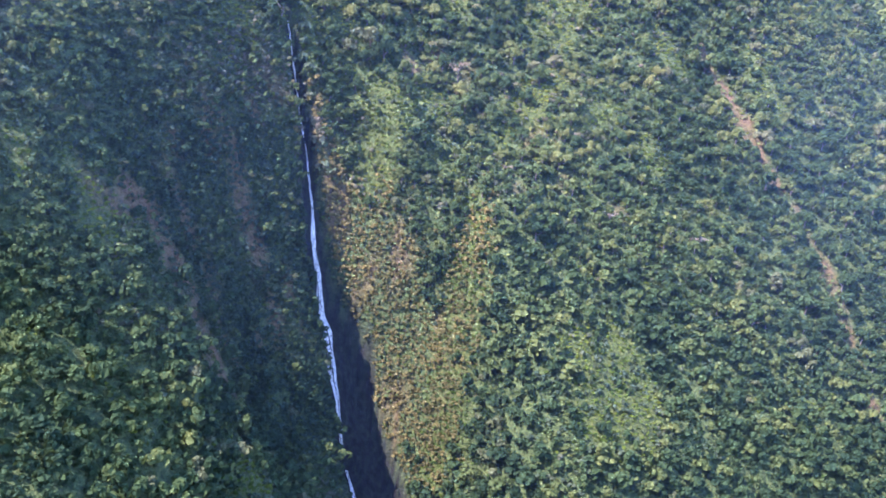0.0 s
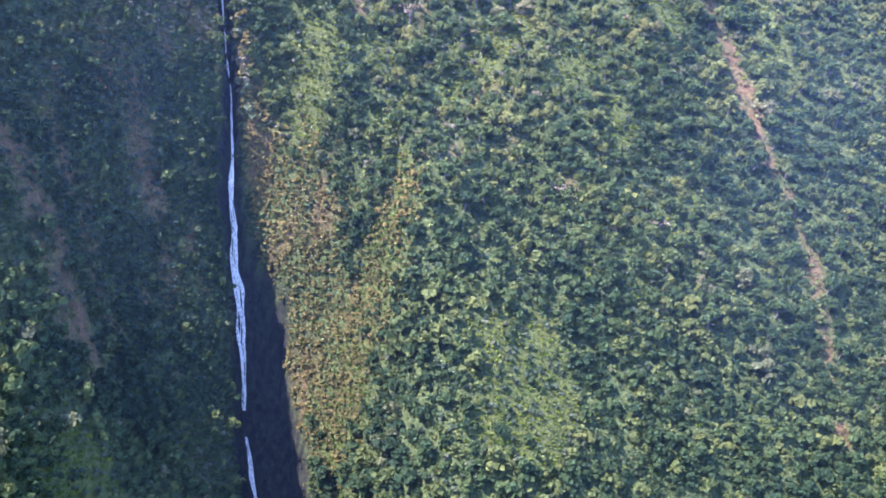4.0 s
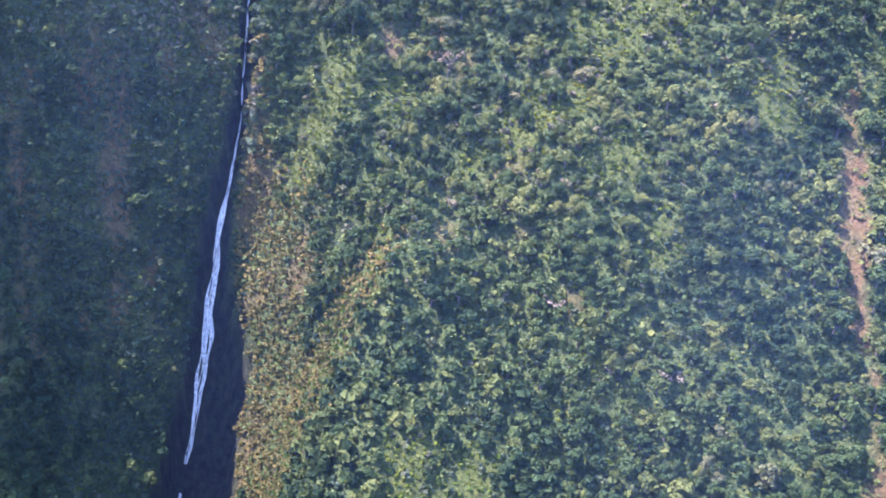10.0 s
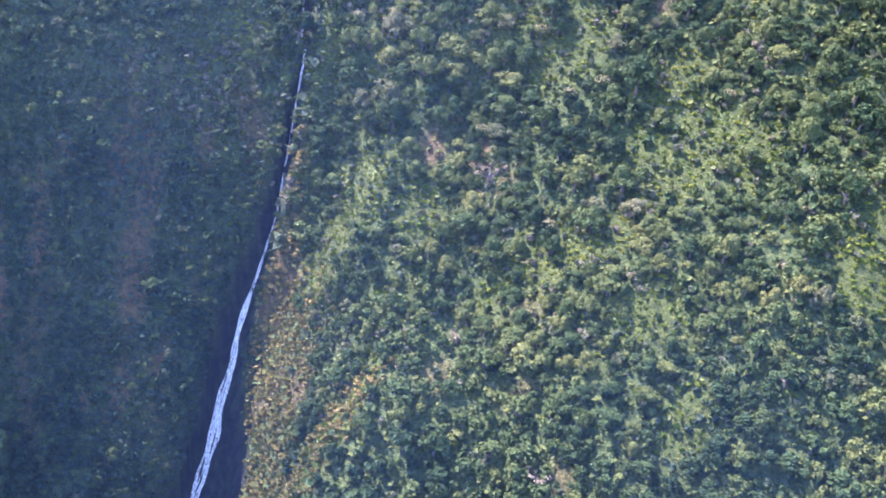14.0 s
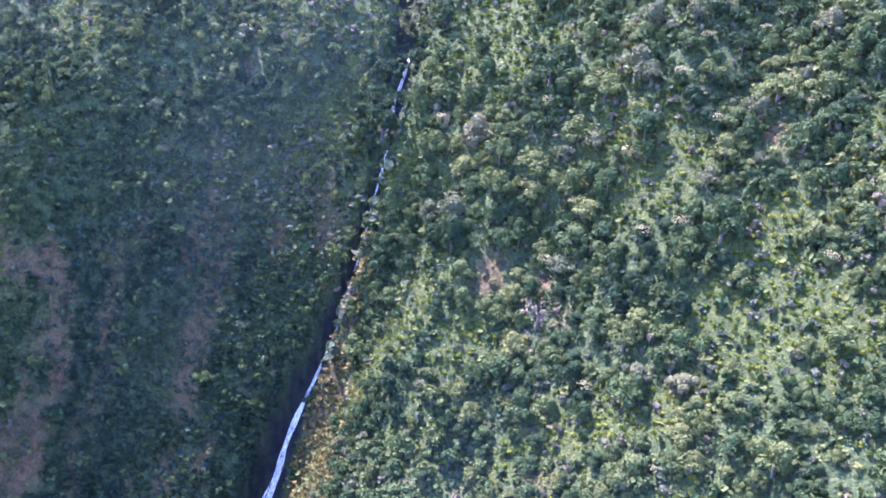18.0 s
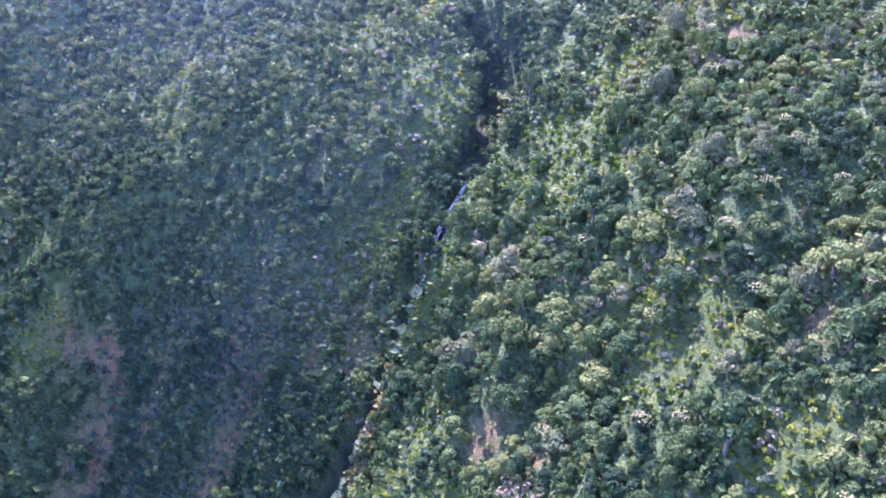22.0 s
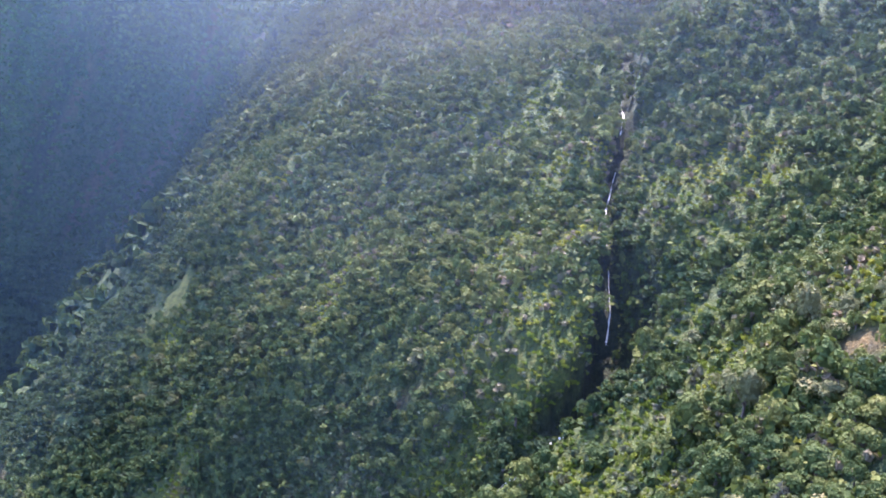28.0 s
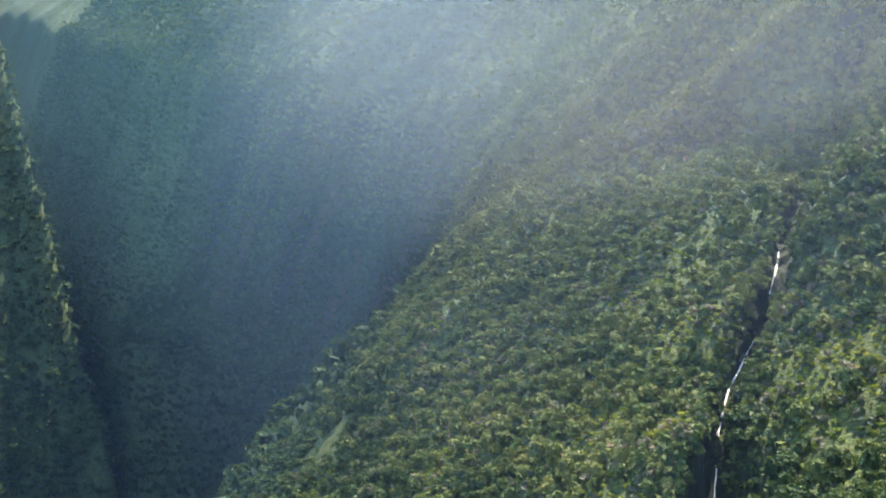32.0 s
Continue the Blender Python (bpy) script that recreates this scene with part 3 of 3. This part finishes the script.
def tree_shape(seed, radius, tall, flat, lobes_n, count, size, limbs=3):
    """Crown and wood of one tree whose foot is at the origin."""
    r = np.random.default_rng(seed)
    lobes = [(radius * r.uniform(-0.2, 0.2), radius * r.uniform(-0.2, 0.2), tall - radius * flat * 0.75, radius * 0.5, radius * flat * 0.66)]
    for k in range(lobes_n - 1):
        a = 2 * math.pi * (k + r.uniform(-0.3, 0.3)) / (lobes_n - 1)
        d = radius * r.uniform(0.30, 0.88)
        s = radius * r.uniform(0.22, 0.46)
        lobes.append((d * math.cos(a), d * math.sin(a), tall - radius * flat * r.uniform(0.55, 1.6), s, s * r.uniform(0.7, 1.15) * (0.55 + 0.5 * flat)))
    crown = join([sprays(r, lobes, count, size), core(lobes)])
    mid = tall - radius * flat * 1.3
    wood = [limb([(0, 0, -1.2), (0.15, 0.1, mid * 0.4), (0, 0, mid), (0, 0.1, tall - radius * flat * 0.6)], [0.09 * radius, 0.07 * radius, 0.05 * radius, 0.02 * radius])]
    for k in range(limbs):
        x, y, z = lobes[1 + k % (lobes_n - 1)][:3]
        wood.append(limb([(0, 0, mid * 0.6), (x * 0.5, y * 0.5, (mid * 0.6 + z) / 2), (x, y, z)], [0.045 * radius, 0.035 * radius, 0.015 * radius], 4))
    return crown, join(wood)


FORMS = ((6.4, 0.78, 9), (7.2, 0.95, 11), (5.6, 0.62, 9), (6.8, 0.85, 12), (6.0, 0.7, 10), (8.0, 1.05, 11))
BROAD = [tree_shape(100 + k, 4.0, tall, flat, n, 520, 0.39) for k, (tall, flat, n) in enumerate(FORMS)]
MIDDLE = [tree_shape(150 + k, 4.0, tall, flat, n, 190, 0.63, 2) for k, (tall, flat, n) in enumerate(FORMS)]
DISTANT = [tree_shape(200 + k, 4.0, tall, flat, 6, 50, 1.26, 0) for k, (tall, flat, n) in enumerate(FORMS)]
SPURWARD = [tree_shape(250 + k, 4.0, tall, flat, 7, 96, 0.92, 0) for k, (tall, flat, n) in enumerate(FORMS)]
TINY = [tree_shape(300 + k, 4.0, 6.0, 0.8, 5, 14, 2.0, 0) for k in range(4)]
BUSH = [tree_shape(400 + k, 1.5, 1.9, 0.8, 4, 16, 0.66, 0) for k in range(5)]


def scatter(count, box, spacing, chance, seed, vary=(0.65, 1.45)):
    """Places on the ground, even over the true surface, no two nearer than their spacing."""
    r = np.random.default_rng(seed)
    x, y = r.uniform(box[0], box[1], count), r.uniform(box[2], box[3], count)
    z, depth = height(x, y)
    gx, gy = slope_of(x, y)
    steep = np.sqrt(1 + gx * gx + gy * gy)
    turf, bare, rock, scrub = cover(x, y, z, depth)
    want, gap = chance(x, y, z, steep, turf, bare, rock, scrub)
    ok = r.uniform(size=count) < want * np.minimum(steep / 4, 1)
    x, y, z, gap = x[ok], y[ok], z[ok], np.broadcast_to(gap, count)[ok] * r.uniform(*vary, ok.sum())
    grid, keep, cell = {}, [], spacing
    for i in range(len(x)):
        k = (int(x[i] // cell), int(y[i] // cell), int(z[i] // cell))
        clash = False
        for dx in (-1, 0, 1):
            for dy in (-1, 0, 1):
                for dz in (-1, 0, 1):
                    for j in grid.get((k[0] + dx, k[1] + dy, k[2] + dz), ()):
                        if (x[i] - x[j]) ** 2 + (y[i] - y[j]) ** 2 + (z[i] - z[j]) ** 2 < (0.5 * (gap[i] + gap[j])) ** 2:
                            clash = True
                            break
                    if clash:
                        break
                if clash:
                    break
            if clash:
                break
        if not clash:
            keep.append(i)
            grid.setdefault(k, []).append(i)
    keep = np.array(keep)
    sx, sy = slope_of(x[keep], y[keep])
    return np.stack([x[keep], y[keep], z[keep], gap[keep], sx, sy], -1)


def plant(name, spots, shapes, leaf, seed, scale, label, category, crowns_only=False):
    """Joins many trees into one object, with a tint to each."""
    r = np.random.default_rng(seed)
    co_all, q_all, mat_all, tint_all, base = [], [], [], [], 0
    pick = r.integers(len(shapes), size=len(spots))
    for k, (crown, wood) in enumerate(shapes):
        mine = spots[pick == k]
        if not len(mine):
            continue
        co, quads = crown if crowns_only else join([crown, wood])
        mat = np.zeros(len(quads), np.int32)
        mat[len(crown[1]):] = 1
        a, s = r.uniform(0, 2 * math.pi, len(mine)), scale * mine[:, 3] * r.uniform(0.85, 1.2, len(mine))
        hgt = s * r.uniform(0.8, 1.2, len(mine))
        c, sn = np.cos(a)[:, None], np.sin(a)[:, None]
        px = (co[:, 0] * c - co[:, 1] * sn) * s[:, None]
        py = (co[:, 0] * sn + co[:, 1] * c) * s[:, None]
        pz = co[:, 2] * hgt[:, None]
        # stems lean a little out from the slope
        px, py = px - pz * np.clip(mine[:, 4:5], -2, 2) * 0.10, py - pz * np.clip(mine[:, 5:6], -2, 2) * 0.10
        pts = np.stack([px + mine[:, 0:1], py + mine[:, 1:2], pz + mine[:, 2:3]], -1)
        n = len(mine)
        co_all.append(pts.reshape(-1, 3))
        q_all.append((quads[None] + (np.arange(n) * len(co))[:, None, None]).reshape(-1, 4) + base)
        mat_all.append(np.tile(mat, n))
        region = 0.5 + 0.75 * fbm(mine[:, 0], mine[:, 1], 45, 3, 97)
        # height tint painted in: darker low down for shade, lighter up high for haze
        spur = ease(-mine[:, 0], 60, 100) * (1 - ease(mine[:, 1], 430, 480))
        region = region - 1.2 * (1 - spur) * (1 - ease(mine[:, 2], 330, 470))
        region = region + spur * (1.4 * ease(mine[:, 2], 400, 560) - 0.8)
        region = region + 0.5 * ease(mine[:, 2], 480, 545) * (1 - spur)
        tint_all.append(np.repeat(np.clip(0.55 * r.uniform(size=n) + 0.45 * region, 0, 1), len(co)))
        base += n * len(co)
    me = quad_mesh(name, np.concatenate(co_all), np.concatenate(q_all), False)
    me.polygons.foreach_set("material_index", np.concatenate(mat_all))
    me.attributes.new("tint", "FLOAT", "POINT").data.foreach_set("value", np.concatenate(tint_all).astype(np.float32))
    me.materials.append(leaf)
    me.materials.append(bark)
    return tagged(new(name, me), label, category, kind="stuff")


def part(name, me, mat, parent, label=""):
    me.materials.append(mat)
    ob = new(name, me)
    ob.parent = parent
    return tagged(ob, label)


def tree_thing(name, shape, leaf, label, category, group):
    ob = new(name)
    part("trunk", quad_mesh("trunk", *shape[1]), bark, ob)
    part("crown", quad_mesh("crown", *shape[0], False), leaf, ob)
    return tagged(ob, label, category, group)


def wood_chance(x, y, z, steep, turf, bare, rock, scrub):
    open_ = (1 - 0.98 * ease(turf, 0.15, 0.75)) * (1 - ease(bare, 0.05, 0.5)) * (1 - ease(rock, 0.02, 0.3)) * (1 - 0.5 * ease(scrub, 0.25, 0.6)) * (1 - ease(scrub, 0.7, 0.95))
    thin = 0.6 + 0.4 * ease(fbm(x, y, 40, 3, 81), -0.5, 0.2)
    low = ease(z, 225, 245) * (1 - ease(y, 690, 720))
    size = (4.8 + 1.5 * fbm(x, y, 60, 2, 83)) * (1 - 0.30 * ease(-x, 90, 140)) * (1 - 0.35 * ease(scrub, 0.25, 0.6))
    return open_ * thin * low, size


spots = scatter(190000, (-335, 275, 236, 715), 10.4, wood_chance, 1, (0.6, 1.6))
print("trees", len(spots))
# blossoming and withered trees
BLOOMING = ((-11, 573, 0.78), (-23, 578, 0.83), (-15, 579, 1.03), (-3, 587, 0.95), (-14, 596, 0.78), (-8, 565, 0.9), (-30, 552, 0.92), (-33, 566, 0.81), (-37, 540, 1.01), (26, 586, 0.79), (10, 569, 0.89), (-5, 552, 0.93), (-62, 515, 0.9), (-52, 524, 0.96), (18, 548, 1.01), (26, 554, 1.08), (61, 575, 0.85), (40, 527, 0.98), (-4, 532, 0.99), (-109, 558, 0.85), (-79, 573, 0.75), (-63, 571, 1.09), (-166, 397, 0.85))
WITHERED = ((10, 526, 1.5), (-51, 522, 1.0), (134, 494, 1.1), (88, 491, 1.0))
for x, y, s in BLOOMING + WITHERED:
    spots = spots[np.hypot(spots[:, 0] - x, spots[:, 1] - y) > 2.6 * s]
near = (spots[:, 0] > -95) & (spots[:, 0] < 120) & (spots[:, 1] > 500) & (spots[:, 1] < 600)
kind = rng.uniform(size=len(spots)) + 0.28 * fbm(spots[:, 0], spots[:, 1], 35, 2, 87)
# more pale trees high on the slope, partly in place of haze
upper = ease(spots[:, 2], 490, 545) * ease(spots[:, 0], -120, -90)
kind = kind - 0.10 * upper
pale = kind < 0.03
# fewer olive trees low on the spur, darkening it as shade would
kind = kind + 0.22 * ease(-spots[:, 0], 60, 100) * (1 - ease(spots[:, 2], 400, 500)) - 0.6 * ease(-spots[:, 0], 100, 150) * (1 - ease(spots[:, 1], 480, 510)) * ease(spots[:, 2], 430, 530)
olive = ~pale & (kind < 0.26)
mid = near | ((spots[:, 0] > -130) & (spots[:, 1] > 470))
spurward = ~mid & (spots[:, 0] < -95) & (spots[:, 2] > 370)
SIZE = 0.175
stands = (("broadleaf_tree", "foliage", ~pale & ~olive, leaf_green, leaf_green_one, "dark green broadleaf tree on the steep slope", "broadleaf trees"),
          ("olive_tree", "olive", olive, leaf_olive, leaf_olive_one, "sunlit olive-green leafy tree on the slope", "olive-green trees"),
          ("silver_tree", "silver", pale, leaf_silver, leaf_silver_one, "grey-green silvery tree on the steep slope", "silver-leaved trees"))


def stand_at(ob, x, y, z, s, sx, sy):
    lean = Euler((0.1 * max(-2, min(2, sy)), -0.1 * max(-2, min(2, sx)), 0)).to_matrix().to_4x4()
    ob.matrix_basis = Matrix.Translation((x, y, z)) @ lean @ pose(0, 0, 0, 0, 0, rng.uniform(0, 360)) @ Matrix.Diagonal((s, s, s * rng.uniform(0.85, 1.2), 1))


for k, (name, _, mask, leaf, leaf_one, label, group) in enumerate(stands):
    # the nearest trees stand as things of their own
    chosen = np.where(near & mask)[0]
    chosen = chosen[np.argsort(np.hypot(spots[chosen, 0] - 20, spots[chosen, 1] - 545))][:300]
    stock = [tree_thing(name, s, leaf_one, label, "tree", group) for s in BROAD]
    for i, c in enumerate(chosen):
        x, y, z, gap, sx, sy = spots[c]
        ob = stock[i] if i < len(stock) else copy_thing(stock[i % len(stock)], Matrix.Identity(4))
        stand_at(ob, x, y, z, SIZE * gap * rng.uniform(0.85, 1.2), sx, sy)
    rest = np.ones(len(spots), bool)
    rest[chosen] = False
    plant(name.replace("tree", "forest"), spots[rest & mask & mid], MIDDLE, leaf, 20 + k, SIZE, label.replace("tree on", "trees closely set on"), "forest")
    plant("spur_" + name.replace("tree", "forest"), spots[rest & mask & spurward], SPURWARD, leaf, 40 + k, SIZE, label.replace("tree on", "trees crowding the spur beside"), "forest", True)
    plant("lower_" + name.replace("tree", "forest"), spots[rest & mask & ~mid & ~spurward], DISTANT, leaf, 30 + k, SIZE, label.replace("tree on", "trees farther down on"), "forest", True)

# trees in pale blossom: a green crown, its sunny side hung with cream flowers
bloom_stock = []
for k in range(3):
    crown, wood = BROAD[k]
    flower = sprays(np.random.default_rng(700 + k), [(0.3 * math.cos(a), 0.3 * math.sin(a), 5.2, 3.3, 2.1) for a in (0, 2, 4)], 110, 0.40)
    ob = tree_thing("blossom_tree", (crown, wood), leaf_green_one, "green tree covered in pale cream blossom", "tree", "blossoming trees")
    part("blossom", quad_mesh("blossom", *flower, False), leaf_blossom, ob, "pale cream blossom")
    bloom_stock.append(ob)
for i, (x, y, s) in enumerate(BLOOMING):
    ob = bloom_stock[i] if i < 3 else copy_thing(bloom_stock[i % 3], Matrix.Identity(4))
    stand_at(ob, x, y, float(height(np.array([x * 1.0]), np.array([y * 1.0]))[0][0]), 0.82 * s, 0, 0)
for i, (x, y, s) in enumerate(WITHERED):
    r = np.random.default_rng(800 + i)
    ob = new("withered_tree")
    wood = [limb([(0, 0, -1), (0.1, 0, 2), (0, 0.2, 4.2)], [0.32, 0.24, 0.12])]
    tips = []
    for k in range(9):
        a, h = 2 * math.pi * k / 9 + r.uniform(-0.3, 0.3), r.uniform(3.6, 5.4)
        d = r.uniform(2.2, 3.8)
        tips.append((d * math.cos(a), d * math.sin(a), h, 1.1, 0.7))
        wood.append(limb([(0, 0, r.uniform(1.5, 3.5)), (d * 0.5 * math.cos(a), d * 0.5 * math.sin(a), h * 0.8), tips[-1][:3]], [0.13, 0.09, 0.03], 4))
    part("trunk", quad_mesh("trunk", *join(wood)), bark, ob)
    part("crown", quad_mesh("crown", *sprays(r, tips, 130, 0.36), False), leaf_rust, ob, "dry brown leaves")
    stand_at(ob, x, y, float(height(np.array([x * 1.0]), np.array([y * 1.0]))[0][0]), s, 0, 0)
    tagged(ob, "withered tree with sparse brown leaves and grey branches", "tree", "withered trees")


def scrub_chance(x, y, z, steep, turf, bare, rock, scrub):
    return (0.06 + 0.94 * scrub) * (1 - 0.8 * bare) * (1 - rock) * ease(z, 225, 245), 1.5 + 0.9 * np.abs(fbm(x, y, 12, 2, 91))


bushes = scatter(260000, (-330, 140, 330, 600), 3.6, scrub_chance, 6)
# shrubs that lean over the slot from its sunny lip
lip = []
for k in range(16):
    f = k / 15
    x, y = -55 - 16 * f + 3.6 + rng.uniform(-0.8, 0.8), 484 + 14 * f + 2.6 + rng.uniform(-0.8, 0.8)
    lip.append((x, y, float(height(np.array([x]), np.array([y]))[0][0]), rng.uniform(3.2, 4.6), 0, 0))
bushes = np.concatenate([bushes, np.array(lip)])
dry = np.minimum(near_path(bushes[:, 0], bushes[:, 1], LIP), near_path(bushes[:, 0], bushes[:, 1], GOLD)) < 5 + rng.normal(scale=3, size=len(bushes))
dry[-len(lip):] = False
print("bushes", len(bushes))
plant("scrub", bushes[~dry], BUSH, leaf_scrub, 7, 0.60, "olive and brown scrub clinging to the gorge walls", "scrub", True)
plant("dry_scrub", bushes[dry], BUSH, leaf_dry, 17, 0.60, "dry golden scrub on the sunny lip of the gorge", "scrub", True)


def fern_chance(x, y, z, steep, turf, bare, rock, scrub):
    return (0.04 + 0.96 * ease(turf, 0.1, 0.7)) * (1 - 0.9 * bare) * (1 - rock) * ease(z, 240, 260), 1.5


ferns = scatter(180000, (-300, 200, 312, 600), 2.4, fern_chance, 8)
print("ferns", len(ferns))
plant("ferns", ferns, [tree_shape(500 + k, 1.3, 0.8, 0.5, 3, 12, 0.5, 0) for k in range(4)], leaf_fern, 9, 0.6, "bright yellow-green ferns and grass in the clearings", "fern", True)


def under_chance(x, y, z, steep, turf, bare, rock, scrub):
    return (1 - 0.85 * turf) * (1 - 0.6 * ease(-x, 110, 150)) * (1 - ease(bare, 0.1, 0.6)) * (1 - ease(rock, 0.55, 0.7)) * (1 - scrub) * ease(z, 225, 245) * (1 - ease(y, 640, 660)), 2.8 + 0.9 * fbm(x, y, 15, 2, 93)


under = scatter(64000, (-330, 250, 240, 655), 6.0, under_chance, 13)
print("under", len(under))
plant("understorey", under, [tree_shape(600 + k, 1.9, 3.0, 0.9, 4, 15, 0.88, 0) for k in range(5)], leaf_green, 14, 0.34, "small green trees and shrubs filling in below the canopy", "shrubs", True)


def cover_chance(x, y, z, steep, turf, bare, rock, scrub):
    return (1 - 0.9 * turf) * (1 - 0.75 * bare) * (1 - ease(rock, 0.3, 0.8)) * ease(z, 235, 255) * (1 - ease(y, 630, 650)), 1.6 + 0 * x


def tuft(seed, n, size):
    """A few blades of low growth, no crown."""
    r = np.random.default_rng(seed)
    return sprays(r, [(0, 0, 0.1, 1.1, 0.7)], n, size, 0.1), None


low_growth = scatter(75000, (-200, 240, 330, 640), 2.6, cover_chance, 15)
print("cover", len(low_growth))
plant("undergrowth", low_growth, [tuft(650 + k, 5, 0.62) for k in range(6)], leaf_olive, 16, 0.75, "tangled low green and yellowish undergrowth", "undergrowth", True)


def far_chance(x, y, z, steep, turf, bare, rock, scrub):
    wall = ease(-x, 410, 460) * (1 - ease(z, 540, 580))
    return (1 - 0.85 * bare) * (1 - 0.85 * rock) * ease(z, 80, 110) * (1 - ease(z, 760, 800)), 5.4 - 1.6 * wall


far_spots = np.concatenate([scatter(48000, (-760, -335, -240, 520), 7.0, far_chance, 10), scatter(36000, (-700, -250, -700, -240), 7.0, far_chance, 12), scatter(16000, (-335, -150, -240, -100), 7.0, far_chance, 14),
                            scatter(34000, (-545, -425, -240, 260), 7.0, far_chance, 18), scatter(16000, (-480, -332, 150, 520), 7.0, far_chance, 19)])
print("far", len(far_spots))
beyond = (far_spots[:, 0] > -480) & (far_spots[:, 1] > 150)
plant("upper_forest", far_spots[beyond], [tree_shape(330 + k, 4.0, 6.0, 0.8, 5, 26, 1.6, 0) for k in range(4)], leaf_olive, 35, SIZE, "olive-green trees on the upper slopes", "forest", True)
plant("far_forest", far_spots[~beyond], TINY, leaf_green, 11, SIZE, "dark forest on the far valley walls", "forest", True)


# woods on the valley floor and on the slope farther along
def outer_chance(x, y, z, steep, turf, bare, rock, scrub):
    return 0.6 * (1 - ease(rock, 0.2, 0.6)) * (1 - bare), 8.0 + 0 * x


outer = np.concatenate([scatter(26000, (276, 460, 60, 760), 12.0, outer_chance, 31), scatter(24000, (-330, 276, -60, 332), 12.0, outer_chance, 33)])
outer = outer[(outer[:, 2] < 235) | (outer[:, 0] > 275) | (outer[:, 1] < 236)]
print("outer", len(outer))
plant("outer_forest", outer, TINY, leaf_green, 34, SIZE, "green forest on the valley floor and side slopes", "forest", True)
# ---- falls and stream ----
def waterfall(path, strands, seed, label, across):
    """A fall of water: ragged strands side by side, bowed out from the rock. Path: x, y, z, half width."""
    ob = new("waterfall")
    r = np.random.default_rng(seed)
    path, across = np.array(path, float), np.array(Vector(across).normalized())
    out = np.array((across[1], -across[0], 0.0))
    s = np.concatenate([[0], np.cumsum(np.linalg.norm(np.diff(path[:, :3], axis=0), axis=1))])
    n = max(6, int(s[-1] / 1.6))
    at = np.linspace(0, s[-1], n)
    line = np.stack([np.interp(at, s, path[:, k]) for k in range(4)], -1)
    for k in range(strands):
        off = (k + 0.5) / strands * 2 - 1
        wob = 0.45 * np.sin(at / r.uniform(4, 9) + r.uniform(0, 6)) + 0.3 * np.sin(at / r.uniform(1.5, 3) + r.uniform(0, 6))
        half = line[:, 3] / strands * (1.0 + 0.55 * np.sin(at / r.uniform(3, 7) + r.uniform(0, 6)))
        mid = line[:, :3] + across * ((off + wob * 0.5) * line[:, 3] * 0.8)[:, None]
        co, quads = [], []
        for i in range(n):
            for f in (-1, -0.4, 0.4, 1):
                co.append(mid[i] + across * f * half[i] + out * (0.5 - 0.35 * f * f + 0.12 * r.normal()))
            if i:
                o = (i - 1) * 4
                quads += [(o + j, o + j + 1, o + j + 5, o + j + 4) for j in range(3)]
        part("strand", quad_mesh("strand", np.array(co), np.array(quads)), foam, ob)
    return tagged(ob, label, "waterfall", "falls of the stream")


def on_bed(points, lift=0.9):
    return [(x, y, float(height(np.array([x]), np.array([y]))[0][0]) + lift, w) for x, y, w in points]


FACE = (0.8, 0.6, 0)
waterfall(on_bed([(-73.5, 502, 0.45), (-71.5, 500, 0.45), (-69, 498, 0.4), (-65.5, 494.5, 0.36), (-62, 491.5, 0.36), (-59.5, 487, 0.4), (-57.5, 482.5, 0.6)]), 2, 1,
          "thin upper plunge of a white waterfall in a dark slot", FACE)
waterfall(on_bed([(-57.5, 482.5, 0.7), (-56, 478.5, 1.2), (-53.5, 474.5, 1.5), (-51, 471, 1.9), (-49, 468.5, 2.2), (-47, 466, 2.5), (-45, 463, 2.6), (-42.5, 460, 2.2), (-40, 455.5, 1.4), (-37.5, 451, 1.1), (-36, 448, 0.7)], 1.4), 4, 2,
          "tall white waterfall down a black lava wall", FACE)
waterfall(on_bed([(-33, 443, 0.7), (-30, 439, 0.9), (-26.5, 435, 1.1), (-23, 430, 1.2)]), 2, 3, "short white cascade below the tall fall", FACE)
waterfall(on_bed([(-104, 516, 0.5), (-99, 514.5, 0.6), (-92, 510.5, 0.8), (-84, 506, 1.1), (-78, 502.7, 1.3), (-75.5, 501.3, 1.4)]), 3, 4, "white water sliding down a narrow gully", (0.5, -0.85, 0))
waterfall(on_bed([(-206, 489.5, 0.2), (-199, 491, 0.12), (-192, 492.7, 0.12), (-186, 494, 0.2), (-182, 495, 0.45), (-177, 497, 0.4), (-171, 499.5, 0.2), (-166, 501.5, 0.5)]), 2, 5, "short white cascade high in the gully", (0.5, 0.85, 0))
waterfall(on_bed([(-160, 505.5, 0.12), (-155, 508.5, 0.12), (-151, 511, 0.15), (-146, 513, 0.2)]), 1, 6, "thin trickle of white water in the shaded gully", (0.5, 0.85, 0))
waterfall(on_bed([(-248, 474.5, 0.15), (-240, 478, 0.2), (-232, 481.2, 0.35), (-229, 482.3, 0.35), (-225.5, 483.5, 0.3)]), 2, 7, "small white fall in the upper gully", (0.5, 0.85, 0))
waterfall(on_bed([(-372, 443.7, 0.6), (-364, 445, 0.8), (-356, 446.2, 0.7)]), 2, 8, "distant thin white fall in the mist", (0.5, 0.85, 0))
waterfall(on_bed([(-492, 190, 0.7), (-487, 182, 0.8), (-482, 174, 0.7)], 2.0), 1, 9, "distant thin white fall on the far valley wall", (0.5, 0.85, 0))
